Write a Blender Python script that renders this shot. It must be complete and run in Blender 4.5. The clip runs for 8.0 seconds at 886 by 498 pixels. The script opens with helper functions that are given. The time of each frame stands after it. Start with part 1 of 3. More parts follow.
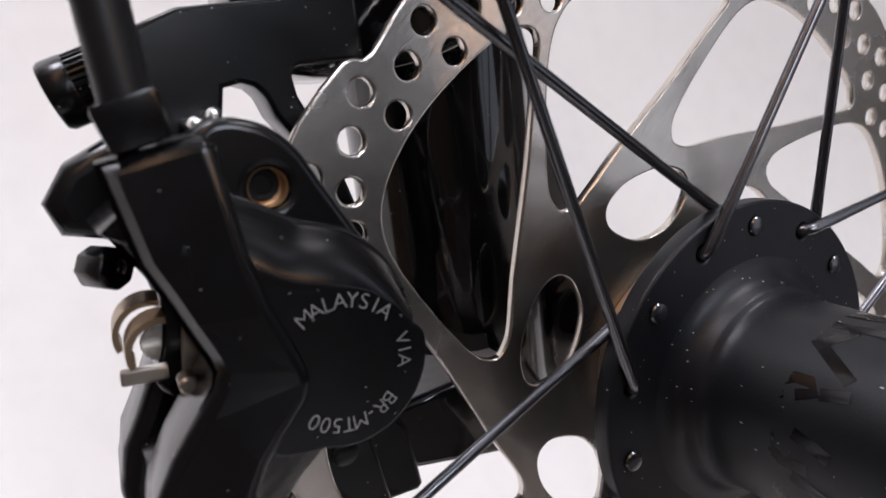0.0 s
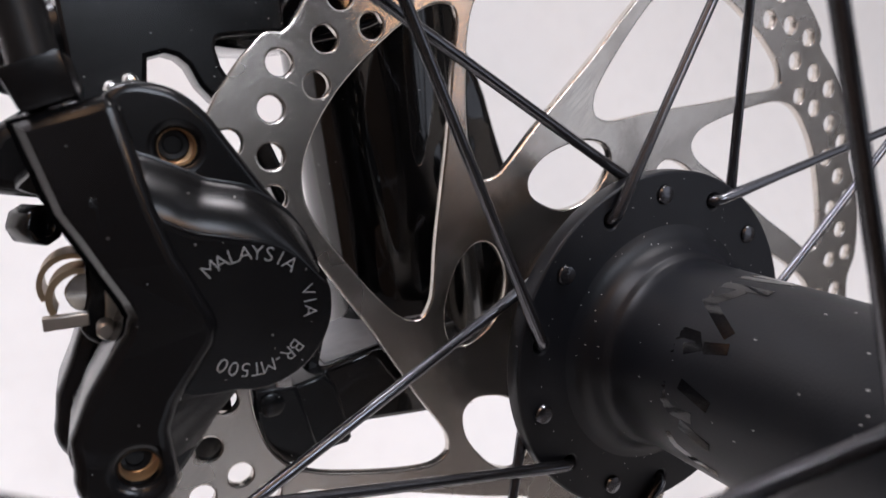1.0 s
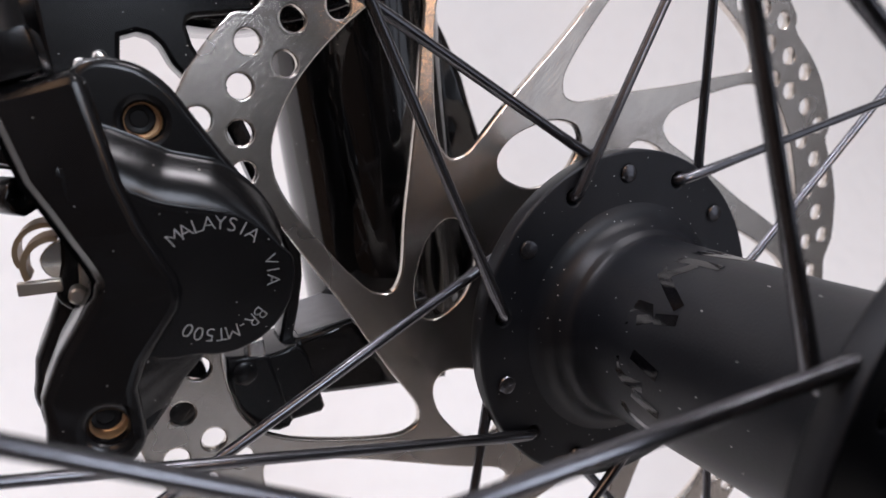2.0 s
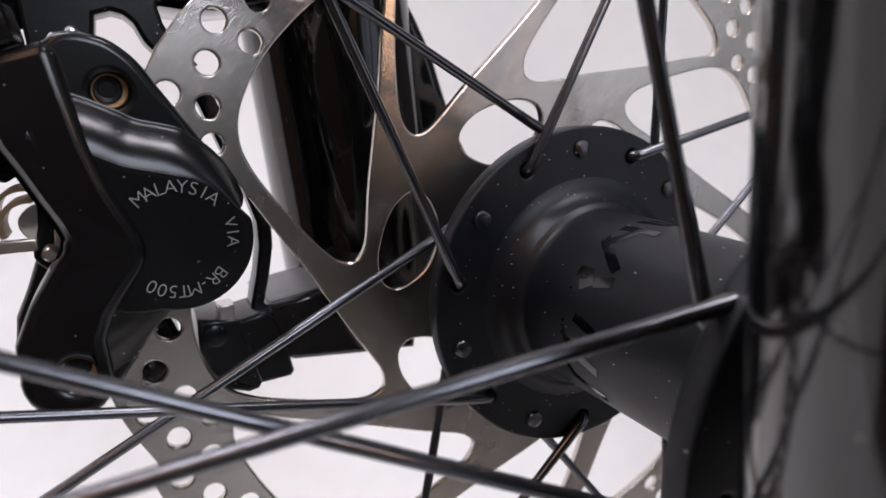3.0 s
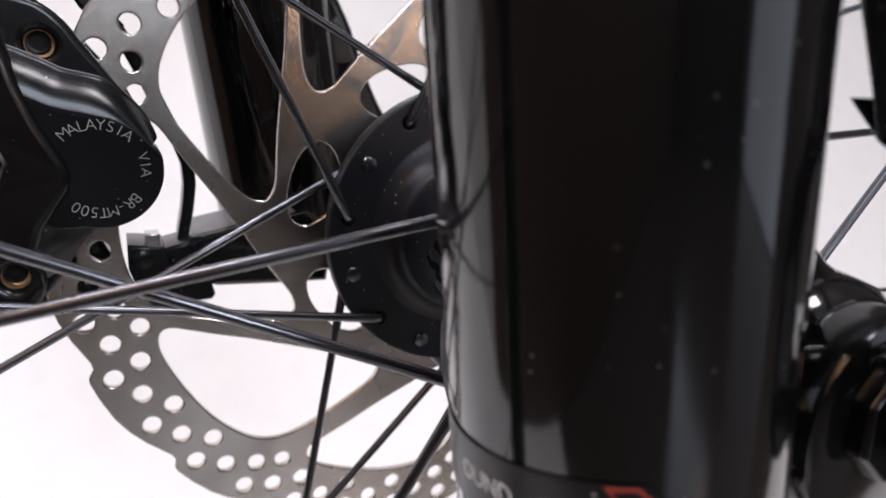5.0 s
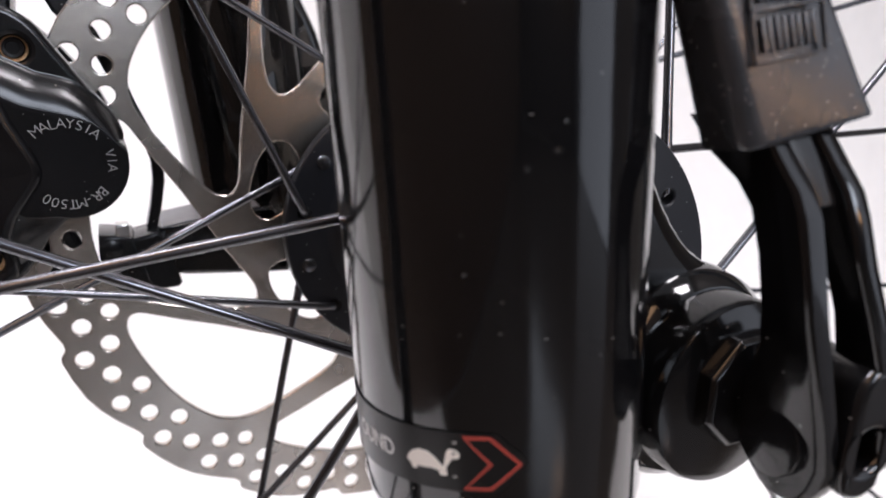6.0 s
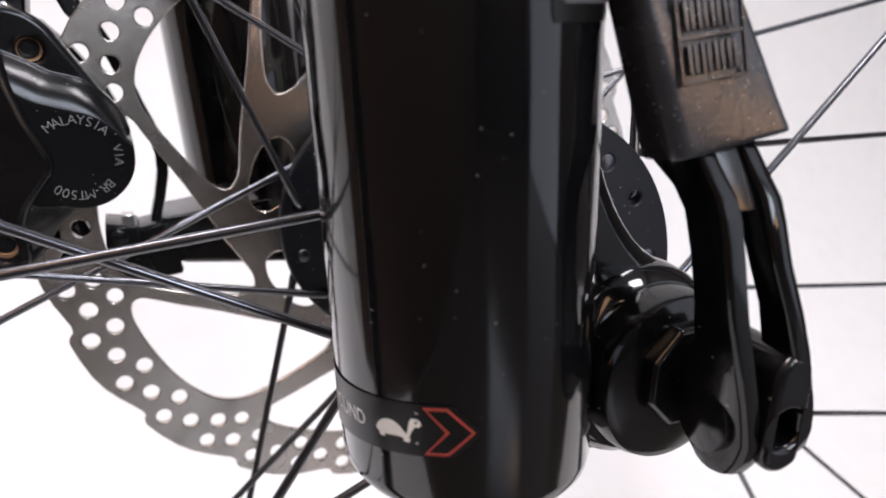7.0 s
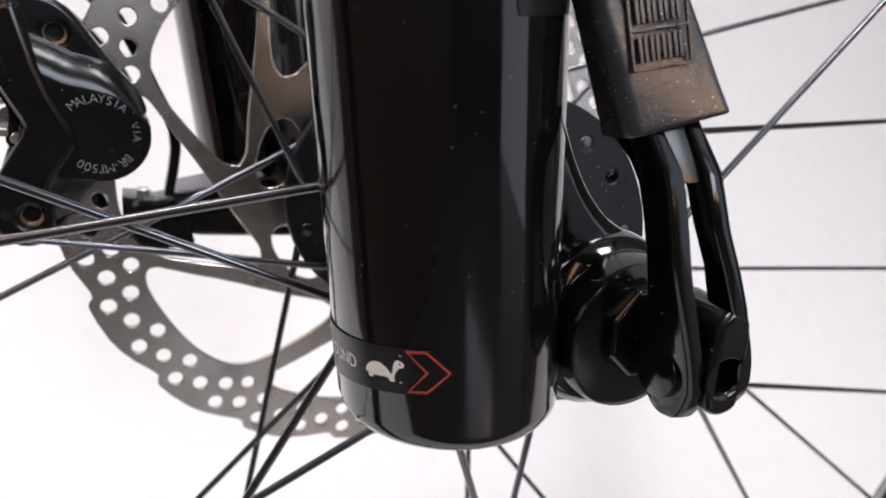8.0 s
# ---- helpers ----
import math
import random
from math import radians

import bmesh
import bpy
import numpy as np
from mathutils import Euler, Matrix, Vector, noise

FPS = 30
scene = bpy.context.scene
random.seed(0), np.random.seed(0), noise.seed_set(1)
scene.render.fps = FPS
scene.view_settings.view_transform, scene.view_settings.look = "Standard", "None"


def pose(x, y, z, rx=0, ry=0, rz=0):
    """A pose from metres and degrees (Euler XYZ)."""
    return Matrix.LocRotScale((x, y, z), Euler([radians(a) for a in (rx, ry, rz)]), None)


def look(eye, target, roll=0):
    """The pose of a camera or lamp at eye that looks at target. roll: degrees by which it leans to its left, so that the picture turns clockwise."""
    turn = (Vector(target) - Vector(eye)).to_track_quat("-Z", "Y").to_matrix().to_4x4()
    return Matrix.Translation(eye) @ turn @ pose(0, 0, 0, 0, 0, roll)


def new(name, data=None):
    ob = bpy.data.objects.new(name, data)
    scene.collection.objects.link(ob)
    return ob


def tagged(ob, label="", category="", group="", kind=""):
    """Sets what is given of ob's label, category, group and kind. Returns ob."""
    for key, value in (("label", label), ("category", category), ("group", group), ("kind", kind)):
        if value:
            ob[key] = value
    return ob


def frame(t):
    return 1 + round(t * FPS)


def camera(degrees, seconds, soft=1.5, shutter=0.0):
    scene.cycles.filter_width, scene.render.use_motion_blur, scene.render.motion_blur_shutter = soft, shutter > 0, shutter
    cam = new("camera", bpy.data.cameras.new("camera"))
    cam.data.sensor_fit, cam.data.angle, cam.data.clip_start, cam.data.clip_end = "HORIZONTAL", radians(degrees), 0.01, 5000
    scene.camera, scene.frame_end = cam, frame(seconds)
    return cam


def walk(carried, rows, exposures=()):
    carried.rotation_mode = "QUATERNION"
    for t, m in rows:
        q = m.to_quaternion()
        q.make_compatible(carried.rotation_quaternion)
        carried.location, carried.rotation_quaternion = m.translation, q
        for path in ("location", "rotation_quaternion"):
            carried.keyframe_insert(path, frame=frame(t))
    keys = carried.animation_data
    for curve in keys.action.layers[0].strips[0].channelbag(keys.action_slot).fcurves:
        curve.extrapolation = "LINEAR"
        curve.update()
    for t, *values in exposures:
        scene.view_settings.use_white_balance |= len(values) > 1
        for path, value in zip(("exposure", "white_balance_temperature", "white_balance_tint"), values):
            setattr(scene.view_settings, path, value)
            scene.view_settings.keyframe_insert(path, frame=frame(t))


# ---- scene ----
MM = 0.00103
AXLE = 0.36  # height of the wheel's axle
cam = camera(68.066, 8.0)
cam.data.dof.use_dof = True
cam.data.dof.focus_distance, cam.data.dof.aperture_fstop = 0.112, 22.0
# seconds; millimetres from the point on the axle at the rotor-side flange; yaw, pitch, roll
ROWS = [
    (0.0, -97.49, -72.50, 48.12, -27.090, -11.674, -1.635),
    (0.5, -94.70, -78.14, 47.24, -27.017, -12.304, -1.556),
    (1.0, -89.17, -84.74, 44.92, -27.123, -12.547, -1.287),
    (1.2, -87.51, -86.77, 45.11, -27.080, -13.228, -1.099),
    (2.3, -83.78, -94.65, 42.27, -26.143, -13.528, -1.080),
    (2.5, -82.97, -97.40, 41.59, -26.170, -13.315, -0.998),
    (3.0, -79.17, -102.27, 39.61, -25.286, -13.686, -1.055),
    (3.3, -78.17, -105.66, 38.81, -25.077, -14.203, -1.034),
    (3.5, -77.04, -109.03, 37.64, -25.405, -14.180, -0.919),
    (3.7, -73.76, -114.06, 37.76, -25.016, -14.651, -0.930),
    (4.0, -71.95, -118.77, 36.47, -25.400, -15.180, -0.648),
    (4.2, -70.79, -120.66, 37.79, -25.096, -15.082, -0.513),
    (5.3, -68.15, -138.53, 36.60, -26.198, -15.707, 0.525),
    (5.5, -65.47, -142.76, 36.80, -26.239, -15.573, 0.740),
    (5.8, -63.01, -146.23, 38.42, -26.359, -15.824, 0.967),
    (6.0, -64.40, -146.87, 39.04, -26.247, -15.850, 1.014),
    (6.3, -65.10, -148.83, 40.13, -25.772, -15.061, 1.627),
    (6.5, -64.76, -149.94, 40.81, -25.908, -15.948, 1.468),
    (6.8, -63.50, -153.36, 42.01, -25.628, -16.163, 1.876),
    (7.0, -64.23, -156.50, 41.68, -25.863, -16.439, 1.856),
    (7.3, -62.29, -164.29, 39.42, -25.180, -16.245, 2.250),
    (7.5, -61.95, -166.27, 40.42, -25.910, -17.229, 2.300),
    (8.0, -66.21, -168.18, 42.03, -25.353, -17.577, 2.479),
]
walk(cam, [(t, pose(x * MM, y * MM, AXLE + z * MM) @ pose(0, 0, 0, 90 + pitch, 0, yaw) @ pose(0, 0, 0, 0, 0, roll))
           for t, x, y, z, yaw, pitch, roll in ROWS], ((0.0, 0.90, 6200, 17), (1.0, 0.94, 6200, 17), (2.5, 0.87, 6150, 18), (3.5, 0.82, 6170, 18), (4.0, 0.93, 6150, 18), (5.5, 1.19, 6180, 17), (6.0, 1.34, 6180, 17), (6.5, 1.30, 6180, 17), (7.5, 1.12, 6180, 17), (8.0, 1.10, 6180, 16)))

# ---- light ----
world = bpy.data.worlds.new("world")
scene.world = world
world.use_nodes = True
world.node_tree.nodes["Background"].inputs[0].default_value = (0.8, 0.88, 1.0, 1)
world.node_tree.nodes["Background"].inputs[1].default_value = 0.05


def area_lamp(name, eye, target, sx, sy, watts, colour):
    data = bpy.data.lights.new(name, "AREA")
    data.shape, data.size, data.size_y, data.energy, data.color = "RECTANGLE", sx, sy, watts, colour
    ob = new(name, data)
    ob.matrix_world = look(eye, target)
    return ob


# added fill, no real lamp: whitens the left of the backdrop
area_lamp("backdrop_fill", (-0.36, 0.0, 1.2), (-0.34, 0.08, 0.0), 0.3, 0.3, 3.9, (0.95, 0.965, 1.0))
area_lamp("ceiling_light", (0.64, -0.55, 2.3), (0.64, -0.551, 0.0), 0.48, 0.46, 10.0, (1.0, 0.965, 0.935))
area_lamp("window_light", (0.52, -2.79, 1.46), (0.62, 0.0, 1.30), 1.3, 1.9, 35, (0.86, 0.94, 1.0))
# added panel, no known window: gives leg and dropout their pale bluish reflection
area_lamp("side_reflection_fill", (1.19, -1.55, 0.99), (0.0, -1.55, 0.99), 1.3, 1.96, 3.2, (0.86, 0.93, 1.0))
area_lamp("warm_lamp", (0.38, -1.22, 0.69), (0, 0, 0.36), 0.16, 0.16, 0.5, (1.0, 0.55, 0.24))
# added warm panel: brown reflections on the grip ridge, beige tint on the ground
area_lamp("warm_strip_fill", (-0.47, -0.40, 1.00), (0.0, -0.22, 0.85), 0.26, 1.0, 1.1, (1.0, 0.60, 0.32))


# ---- materials ----
def material(name, base, rough, metal=0.0, grain=0.0, grain_scale=400.0, wear=0.0, coat=0.0, bump=0.0, bump_scale=900.0, dust=0.0,
             dust_scale=420.0, stretch=None, spec=0.5, turn=0, fleck=0.095):
    """A surface with two scales of variation in colour and gloss, fine relief, and dust flecks."""
    m = bpy.data.materials.new(name)
    m.use_nodes = True
    nt = m.node_tree
    b = nt.nodes["Principled BSDF"]
    b.inputs["Metallic"].default_value = metal
    b.inputs["Coat Weight"].default_value = coat
    b.inputs["Coat Roughness"].default_value = 0.04
    b.inputs["Specular IOR Level"].default_value = spec
    co = nt.nodes.new("ShaderNodeTexCoord")
    mp = nt.nodes.new("ShaderNodeMapping")
    mp.vector_type = "TEXTURE"
    if stretch:
        mp.inputs["Scale"].default_value = [1 / s for s in stretch]
    mp.inputs["Rotation"].default_value[1] = radians(turn)
    nt.links.new(co.outputs["Object"], mp.inputs["Vector"])
    fine = nt.nodes.new("ShaderNodeTexNoise")
    fine.inputs["Scale"].default_value, fine.inputs["Detail"].default_value = grain_scale, 4
    nt.links.new(mp.outputs[0], fine.inputs["Vector"])
    broad = nt.nodes.new("ShaderNodeTexNoise")
    broad.inputs["Scale"].default_value, broad.inputs["Detail"].default_value = 45, 3
    nt.links.new(co.outputs["Object"], broad.inputs["Vector"])

    def mixed(a, f, c2):
        mx = nt.nodes.new("ShaderNodeMix")
        mx.data_type = "RGBA"
        nt.links.new(f, mx.inputs[0])
        for sock, v in ((mx.inputs[6], a), (mx.inputs[7], c2)):
            if isinstance(v, tuple):
                sock.default_value = (*v, 1)
            else:
                nt.links.new(v, sock)
        return mx.outputs[2]

    def ramp(src, lo, hi):
        r = nt.nodes.new("ShaderNodeMapRange")
        r.inputs[1].default_value, r.inputs[2].default_value = lo, hi
        nt.links.new(src, r.inputs[0])
        return r.outputs[0]

    dark = tuple(v * (1 - grain) for v in base)
    light = tuple(min(1, v * (1 + grain)) for v in base)
    col = mixed(dark, fine.outputs[0], light)
    if wear:
        col = mixed(col, ramp(broad.outputs[0], 0.48, 0.75), tuple(min(1, v * (1 + wear) + 0.01 * wear) for v in base))
    rg = nt.nodes.new("ShaderNodeMapRange")
    rg.inputs[3].default_value, rg.inputs[4].default_value = rough * 0.75, min(1, rough * 1.3)
    nt.links.new(broad.outputs[0], rg.inputs[0])
    rough_out = rg.outputs[0]
    if dust:
        vo = nt.nodes.new("ShaderNodeTexVoronoi")
        vo.inputs["Scale"].default_value = dust_scale
        dm = nt.nodes.new("ShaderNodeMapping")
        dm.inputs["Rotation"].default_value = (0.5, 0.3, 0.7)
        dm.inputs["Scale"].default_value = (1.0, 0.5, 1.25)
        nt.links.new(co.outputs["Object"], dm.inputs["Vector"])
        nt.links.new(dm.outputs[0], vo.inputs["Vector"])
        sp = nt.nodes.new("ShaderNodeSeparateColor")
        nt.links.new(vo.outputs["Color"], sp.inputs[0])
        pick = nt.nodes.new("ShaderNodeMath")
        pick.operation = "LESS_THAN"
        pick.inputs[1].default_value = dust
        nt.links.new(sp.outputs[0], pick.inputs[0])
        near = nt.nodes.new("ShaderNodeMath")
        near.operation = "LESS_THAN"
        near.inputs[1].default_value = fleck
        nt.links.new(vo.outputs["Distance"], near.inputs[0])
        both = nt.nodes.new("ShaderNodeMath")
        both.operation = "MULTIPLY"
        nt.links.new(pick.outputs[0], both.inputs[0])
        nt.links.new(near.outputs[0], both.inputs[1])
        col = mixed(col, both.outputs[0], (0.42, 0.41, 0.40))
    nt.links.new(col, b.inputs["Base Color"])
    nt.links.new(rough_out, b.inputs["Roughness"])
    if bump:
        bn = nt.nodes.new("ShaderNodeTexNoise")
        bn.inputs["Scale"].default_value, bn.inputs["Detail"].default_value = bump_scale, 3
        nt.links.new(mp.outputs[0], bn.inputs["Vector"])
        bp = nt.nodes.new("ShaderNodeBump")
        bp.inputs["Strength"].default_value, bp.inputs["Distance"].default_value = bump, 0.0004
        nt.links.new(bn.outputs[0], bp.inputs["Height"])
        nt.links.new(bp.outputs[0], b.inputs["Normal"])
    return m


STEEL = material("brushed_steel", (0.635, 0.585, 0.53), 0.25, metal=1.0, grain=0.25, grain_scale=1700, wear=-0.15, bump=0.10, bump_scale=4200,
                 stretch=(0.1, 1.0, 1.0), turn=-45)
BLACK_SATIN = material("black_anodised", (0.0042, 0.0042, 0.0048), 0.23, grain=0.2, wear=0.3, bump=0.03, dust=0.10, dust_scale=850, spec=0.45)
BLACK_DUSTY = material("dusty_black_anodised", (0.0045, 0.0045, 0.005), 0.24, grain=0.3, wear=0.5, bump=0.04, dust=0.18, dust_scale=900, spec=0.4, fleck=0.10)
BLACK_LEVER = material("polished_black_alloy", (0.004, 0.004, 0.0045), 0.13, grain=0.2, wear=0.3, dust=0.08, dust_scale=900, spec=0.55)
BLACK_MATT = material("matt_black_hub", (0.0068, 0.0078, 0.0108), 0.40, grain=0.15, wear=0.3, bump=0.10, bump_scale=2500, dust=0.22, dust_scale=760, spec=0.42, fleck=0.115)
BLACK_GLOSS = material("gloss_black_paint", (0.0035, 0.0035, 0.004), 0.10, grain=0.1, dust=0.07, dust_scale=950, fleck=0.085, spec=0.55, coat=0.36, bump=0.22, bump_scale=170,
                       stretch=(1.0, 1.0, 0.12))
BLACK_SPOKE = material("black_spoke", (0.13, 0.13, 0.14), 0.21, metal=0.9, grain=0.2, wear=0.3)
RUBBER = material("black_rubber", (0.018, 0.019, 0.022), 0.25, grain=0.4, wear=0.8, spec=0.8, bump=0.13, bump_scale=2000, dust=0.6, dust_scale=1400)
DULL_METAL = material("dull_metal", (0.50, 0.45, 0.39), 0.34, metal=1.0, grain=0.2, wear=-0.3)
HOSE = material("black_hose", (0.010, 0.010, 0.0105), 0.42, grain=0.2, bump=0.05)
BRONZE = material("bronze_spring", (0.42, 0.31, 0.20), 0.36, metal=1.0, grain=0.3, wear=-0.3)
ORANGE_BROWN = material("orange_brown_lining", (0.72, 0.46, 0.25), 0.28, metal=0.6, grain=0.2, wear=-0.3)
BRIGHT = material("bright_steel", (0.75, 0.74, 0.72), 0.22, metal=1.0, grain=0.1)
GREY_FACE = material("plain_grey_face", (0.26, 0.26, 0.265), 0.45, metal=0.35, grain=0.25, wear=0.2, bump=0.08)
GREY_PRINT = material("grey_print", (0.30, 0.30, 0.30), 0.5, grain=0.25)
PALE_PRINT = material("pale_grey_print", (0.68, 0.67, 0.66), 0.5, grain=0.1)
WHITE_PRINT = material("cream_print", (0.78, 0.73, 0.66), 0.45, grain=0.05)
RED_PRINT = material("red_print", (0.36, 0.05, 0.035), 0.45, grain=0.1)
STICKER = material("black_sticker", (0.007, 0.007, 0.007), 0.30, grain=0.1, dust=0.05, spec=0.4)
GREY_STICKER = material("grey_sticker", (0.10, 0.10, 0.105), 0.40, grain=0.1)
GLOSS_DECAL = material("gloss_black_decal", (0.003, 0.003, 0.004), 0.12, spec=0.45)
WALL_PAINT = material("white_wall_paint", (0.76, 0.735, 0.705), 0.7, grain=0.02, grain_scale=60, wear=-0.03, bump=0.05, bump_scale=200)
# out of view, only there to be mirrored brown in the leg
BROWN_REFLECTED = material("unseen_brown_wall", (0.08, 0.048, 0.029), 0.6, grain=0.3, grain_scale=14, stretch=(3, 3, 0.2))
# out of view; colour set dark to hold down reflections in leg and rotor
FRONT_WALL = material("unseen_dark_wall", (0.062, 0.054, 0.047), 0.7, grain=0.05, grain_scale=20)
CEILING = material("ceiling_paint", (0.45, 0.46, 0.48), 0.8, grain=0.03, grain_scale=20)
# out of view; dark so that leg and rotor reflect darkness from the near side
DARK_FLOOR = material("unseen_dark_floor", (0.065, 0.052, 0.042), 0.20, grain=0.3, grain_scale=30, stretch=(0.2, 3, 1))


# ---- building blocks (all in millimetres round the axle) ----
def thing(name, x, y, z, label, category, group="", kind=""):
    ob = new(name)
    ob.empty_display_size = 0.02
    ob.location = (x * MM, y * MM, AXLE + z * MM)
    return tagged(ob, label, category, group, kind)


def home(ob):
    p = Vector((0, 0, 0))
    while ob:
        p += ob.location
        ob = ob.parent
    return p


def part(name, bm, mat, parent, label="", angle=35):
    """Links a bmesh, given in millimetres round the axle, as one mesh under a thing or a part."""
    o = home(parent)
    for v in bm.verts:
        v.co = Vector((v.co.x * MM, v.co.y * MM, AXLE + v.co.z * MM)) - o
    me = bpy.data.meshes.new(name)
    bm.normal_update()
    for e in bm.edges:
        if len(e.link_faces) == 2 and e.calc_face_angle(0) > radians(angle):
            e.smooth = False
    bm.to_mesh(me)
    bm.free()
    me.materials.append(mat)
    ob = new(name, me)
    ob.parent = parent
    if label:
        ob["label"] = label
    return ob


def join(*bms):
    out = bms[0]
    for b in bms[1:]:
        me = bpy.data.meshes.new("tmp")
        b.to_mesh(me)
        b.free()
        out.from_mesh(me)
        bpy.data.meshes.remove(me)
    return out


def moved(bm, m):
    bmesh.ops.transform(bm, matrix=m, verts=bm.verts)
    return bm


def rounded(bm, width, segments=2, angle=30):
    es = [e for e in bm.edges if len(e.link_faces) == 2 and e.calc_face_angle(0) > radians(angle)]
    flat = not any(f.smooth for f in bm.faces)
    made = bmesh.ops.bevel(bm, geom=es, offset=width, segments=segments, profile=0.6, affect="EDGES", clamp_overlap=True)
    if flat:
        for f in made["faces"]:
            f.smooth = True
    return bm


def plate(outline, holes, y0, y1, bevel=0.3, res=2):
    """A flat plate in the wheel's plane between y0 (near side) and y1, cut to an outline of (x, z) with holes."""
    cu = bpy.data.curves.new("tmp", "CURVE")
    cu.dimensions, cu.fill_mode = "2D", "BOTH"
    cu.extrude, cu.bevel_depth, cu.bevel_resolution, cu.offset = max((y1 - y0) / 2 - bevel, 0), bevel, res, -bevel
    for loop in [outline, *holes]:
        sp = cu.splines.new("POLY")
        sp.points.add(len(loop) - 1)
        sp.use_cyclic_u = True
        for p, (x, z) in zip(sp.points, loop):
            p.co = (x, z, 0, 1)
    ob = bpy.data.objects.new("tmp", cu)
    me = bpy.data.meshes.new_from_object(ob)
    bm = bmesh.new()
    bm.from_mesh(me)
    bpy.data.objects.remove(ob)
    bpy.data.curves.remove(cu)
    bpy.data.meshes.remove(me)
    bmesh.ops.remove_doubles(bm, verts=bm.verts, dist=0.001)
    bm.normal_update()
    for f in bm.faces:
        f.smooth = abs(f.normal.z) < 0.999
    moved(bm, Matrix(((1, 0, 0, 0), (0, 0, -1, (y0 + y1) / 2), (0, 1, 0, 0), (0, 0, 0, 1))))
    return bm


def circle(cx, cz, r, n=24, rz=None, turn=0.0):
    rz = rz or r
    out = []
    for k in range(n):
        a = 2 * math.pi * k / n
        u, w = r * math.cos(a), rz * math.sin(a)
        out.append((cx + u * math.cos(turn) - w * math.sin(turn), cz + u * math.sin(turn) + w * math.cos(turn)))
    return out


def smooth_loop(pts, n=4):
    """A closed Catmull-Rom curve through points."""
    out, c = [], len(pts)
    for k in range(c):
        a, b, d, e = (Vector(pts[(k + j) % c]) for j in (-1, 0, 1, 2))
        for j in range(n):
            t = j / n
            p = 0.5 * (2 * b + (d - a) * t + (2 * a - 5 * b + 4 * d - e) * t * t + (3 * b - a - 3 * d + e) * t ** 3)
            out.append(tuple(p))
    return out


def smoothed(bm):
    bmesh.ops.recalc_face_normals(bm, faces=bm.faces)
    for f in bm.faces:
        f.smooth = True
    return bm


def lathe(profile, cx=0.0, cz=0.0, n=64, closed=True):
    """A turned body round a line along y: profile of (radius, y)."""
    bm = bmesh.new()
    rings = []
    for r, y in profile:
        if r < 1e-4:
            rings.append([bm.verts.new((cx, y, cz))])
        else:
            rings.append([bm.verts.new((cx + r * math.cos(2 * math.pi * k / n), y, cz + r * math.sin(2 * math.pi * k / n))) for k in range(n)])
    for a, b in zip(rings, rings[1:]):
        for k in range(n):
            q = [a[k % len(a)], a[(k + 1) % len(a)], b[(k + 1) % len(b)], b[k % len(b)]]
            q = list(dict.fromkeys(q))
            if len(q) > 2:
                bm.faces.new(q)
    return smoothed(bm)


def tube(pts, radius, n=12, caps=True):
    """A round bar along points; radius is one number or one for each point."""
    pts = [Vector(p) for p in pts]
    rad = radius if isinstance(radius, (list, tuple)) else [radius] * len(pts)
    bm = bmesh.new()
    rings, ref = [], None
    for k, p in enumerate(pts):
        d = (pts[min(k + 1, len(pts) - 1)] - pts[max(k - 1, 0)]).normalized()
        if ref is None:
            ref = d.orthogonal().normalized()
        ref = (ref - ref.dot(d) * d).normalized()
        side = d.cross(ref)
        rings.append([bm.verts.new(p + rad[k] * (math.cos(2 * math.pi * j / n) * ref + math.sin(2 * math.pi * j / n) * side)) for j in range(n)])
    for a, b in zip(rings, rings[1:]):
        for j in range(n):
            bm.faces.new((a[j], a[(j + 1) % n], b[(j + 1) % n], b[j]))
    if caps:
        bm.faces.new(rings[0][::-1])
        bm.faces.new(rings[-1])
    return smoothed(bm)


def loft(sections, flat=False):
    """A body through rings of equal length."""
    bm = bmesh.new()
    rings = [[bm.verts.new(p) for p in s] for s in sections]
    n = len(rings[0])
    for a, b in zip(rings, rings[1:]):
        for j in range(n):
            bm.faces.new((a[j], a[(j + 1) % n], b[(j + 1) % n], b[j]))
    bm.faces.new(rings[0][::-1])
    bm.faces.new(rings[-1])
    smoothed(bm)
    if flat:
        for f in bm.faces:
            f.smooth = False
    return bm


def box(x0, x1, y0, y1, z0, z1, bevel=0.6, segments=2):
    bm = bmesh.new()
    bmesh.ops.create_cube(bm, size=1.0)
    moved(bm, Matrix.Translation(((x0 + x1) / 2, (y0 + y1) / 2, (z0 + z1) / 2)) @ Matrix.Diagonal((x1 - x0, y1 - y0, z1 - z0, 1)))
    return rounded(bm, bevel, segments) if bevel else bm


def letter_mesh(text, size, depth, thin=0.0):
    """Letters in the local x-y plane, centred, as a bmesh."""
    cu = bpy.data.curves.new("tmp", "FONT")
    cu.offset = -thin
    cu.body, cu.size, cu.extrude, cu.align_x, cu.align_y = text, size, depth, "CENTER", "CENTER"
    ob = bpy.data.objects.new("tmp", cu)
    me = bpy.data.meshes.new_from_object(ob)
    bm = bmesh.new()
    bm.from_mesh(me)
    bpy.data.objects.remove(ob)
    bpy.data.curves.remove(cu)
    bpy.data.meshes.remove(me)
    return bm


FACE = Matrix(((1, 0, 0, 0), (0, 0, -1, 0), (0, 1, 0, 0), (0, 0, 0, 1)))  # local x-y to the wheel's plane, front to -y


# ---- the room ----
X0, X1 = -0.50, 1.2


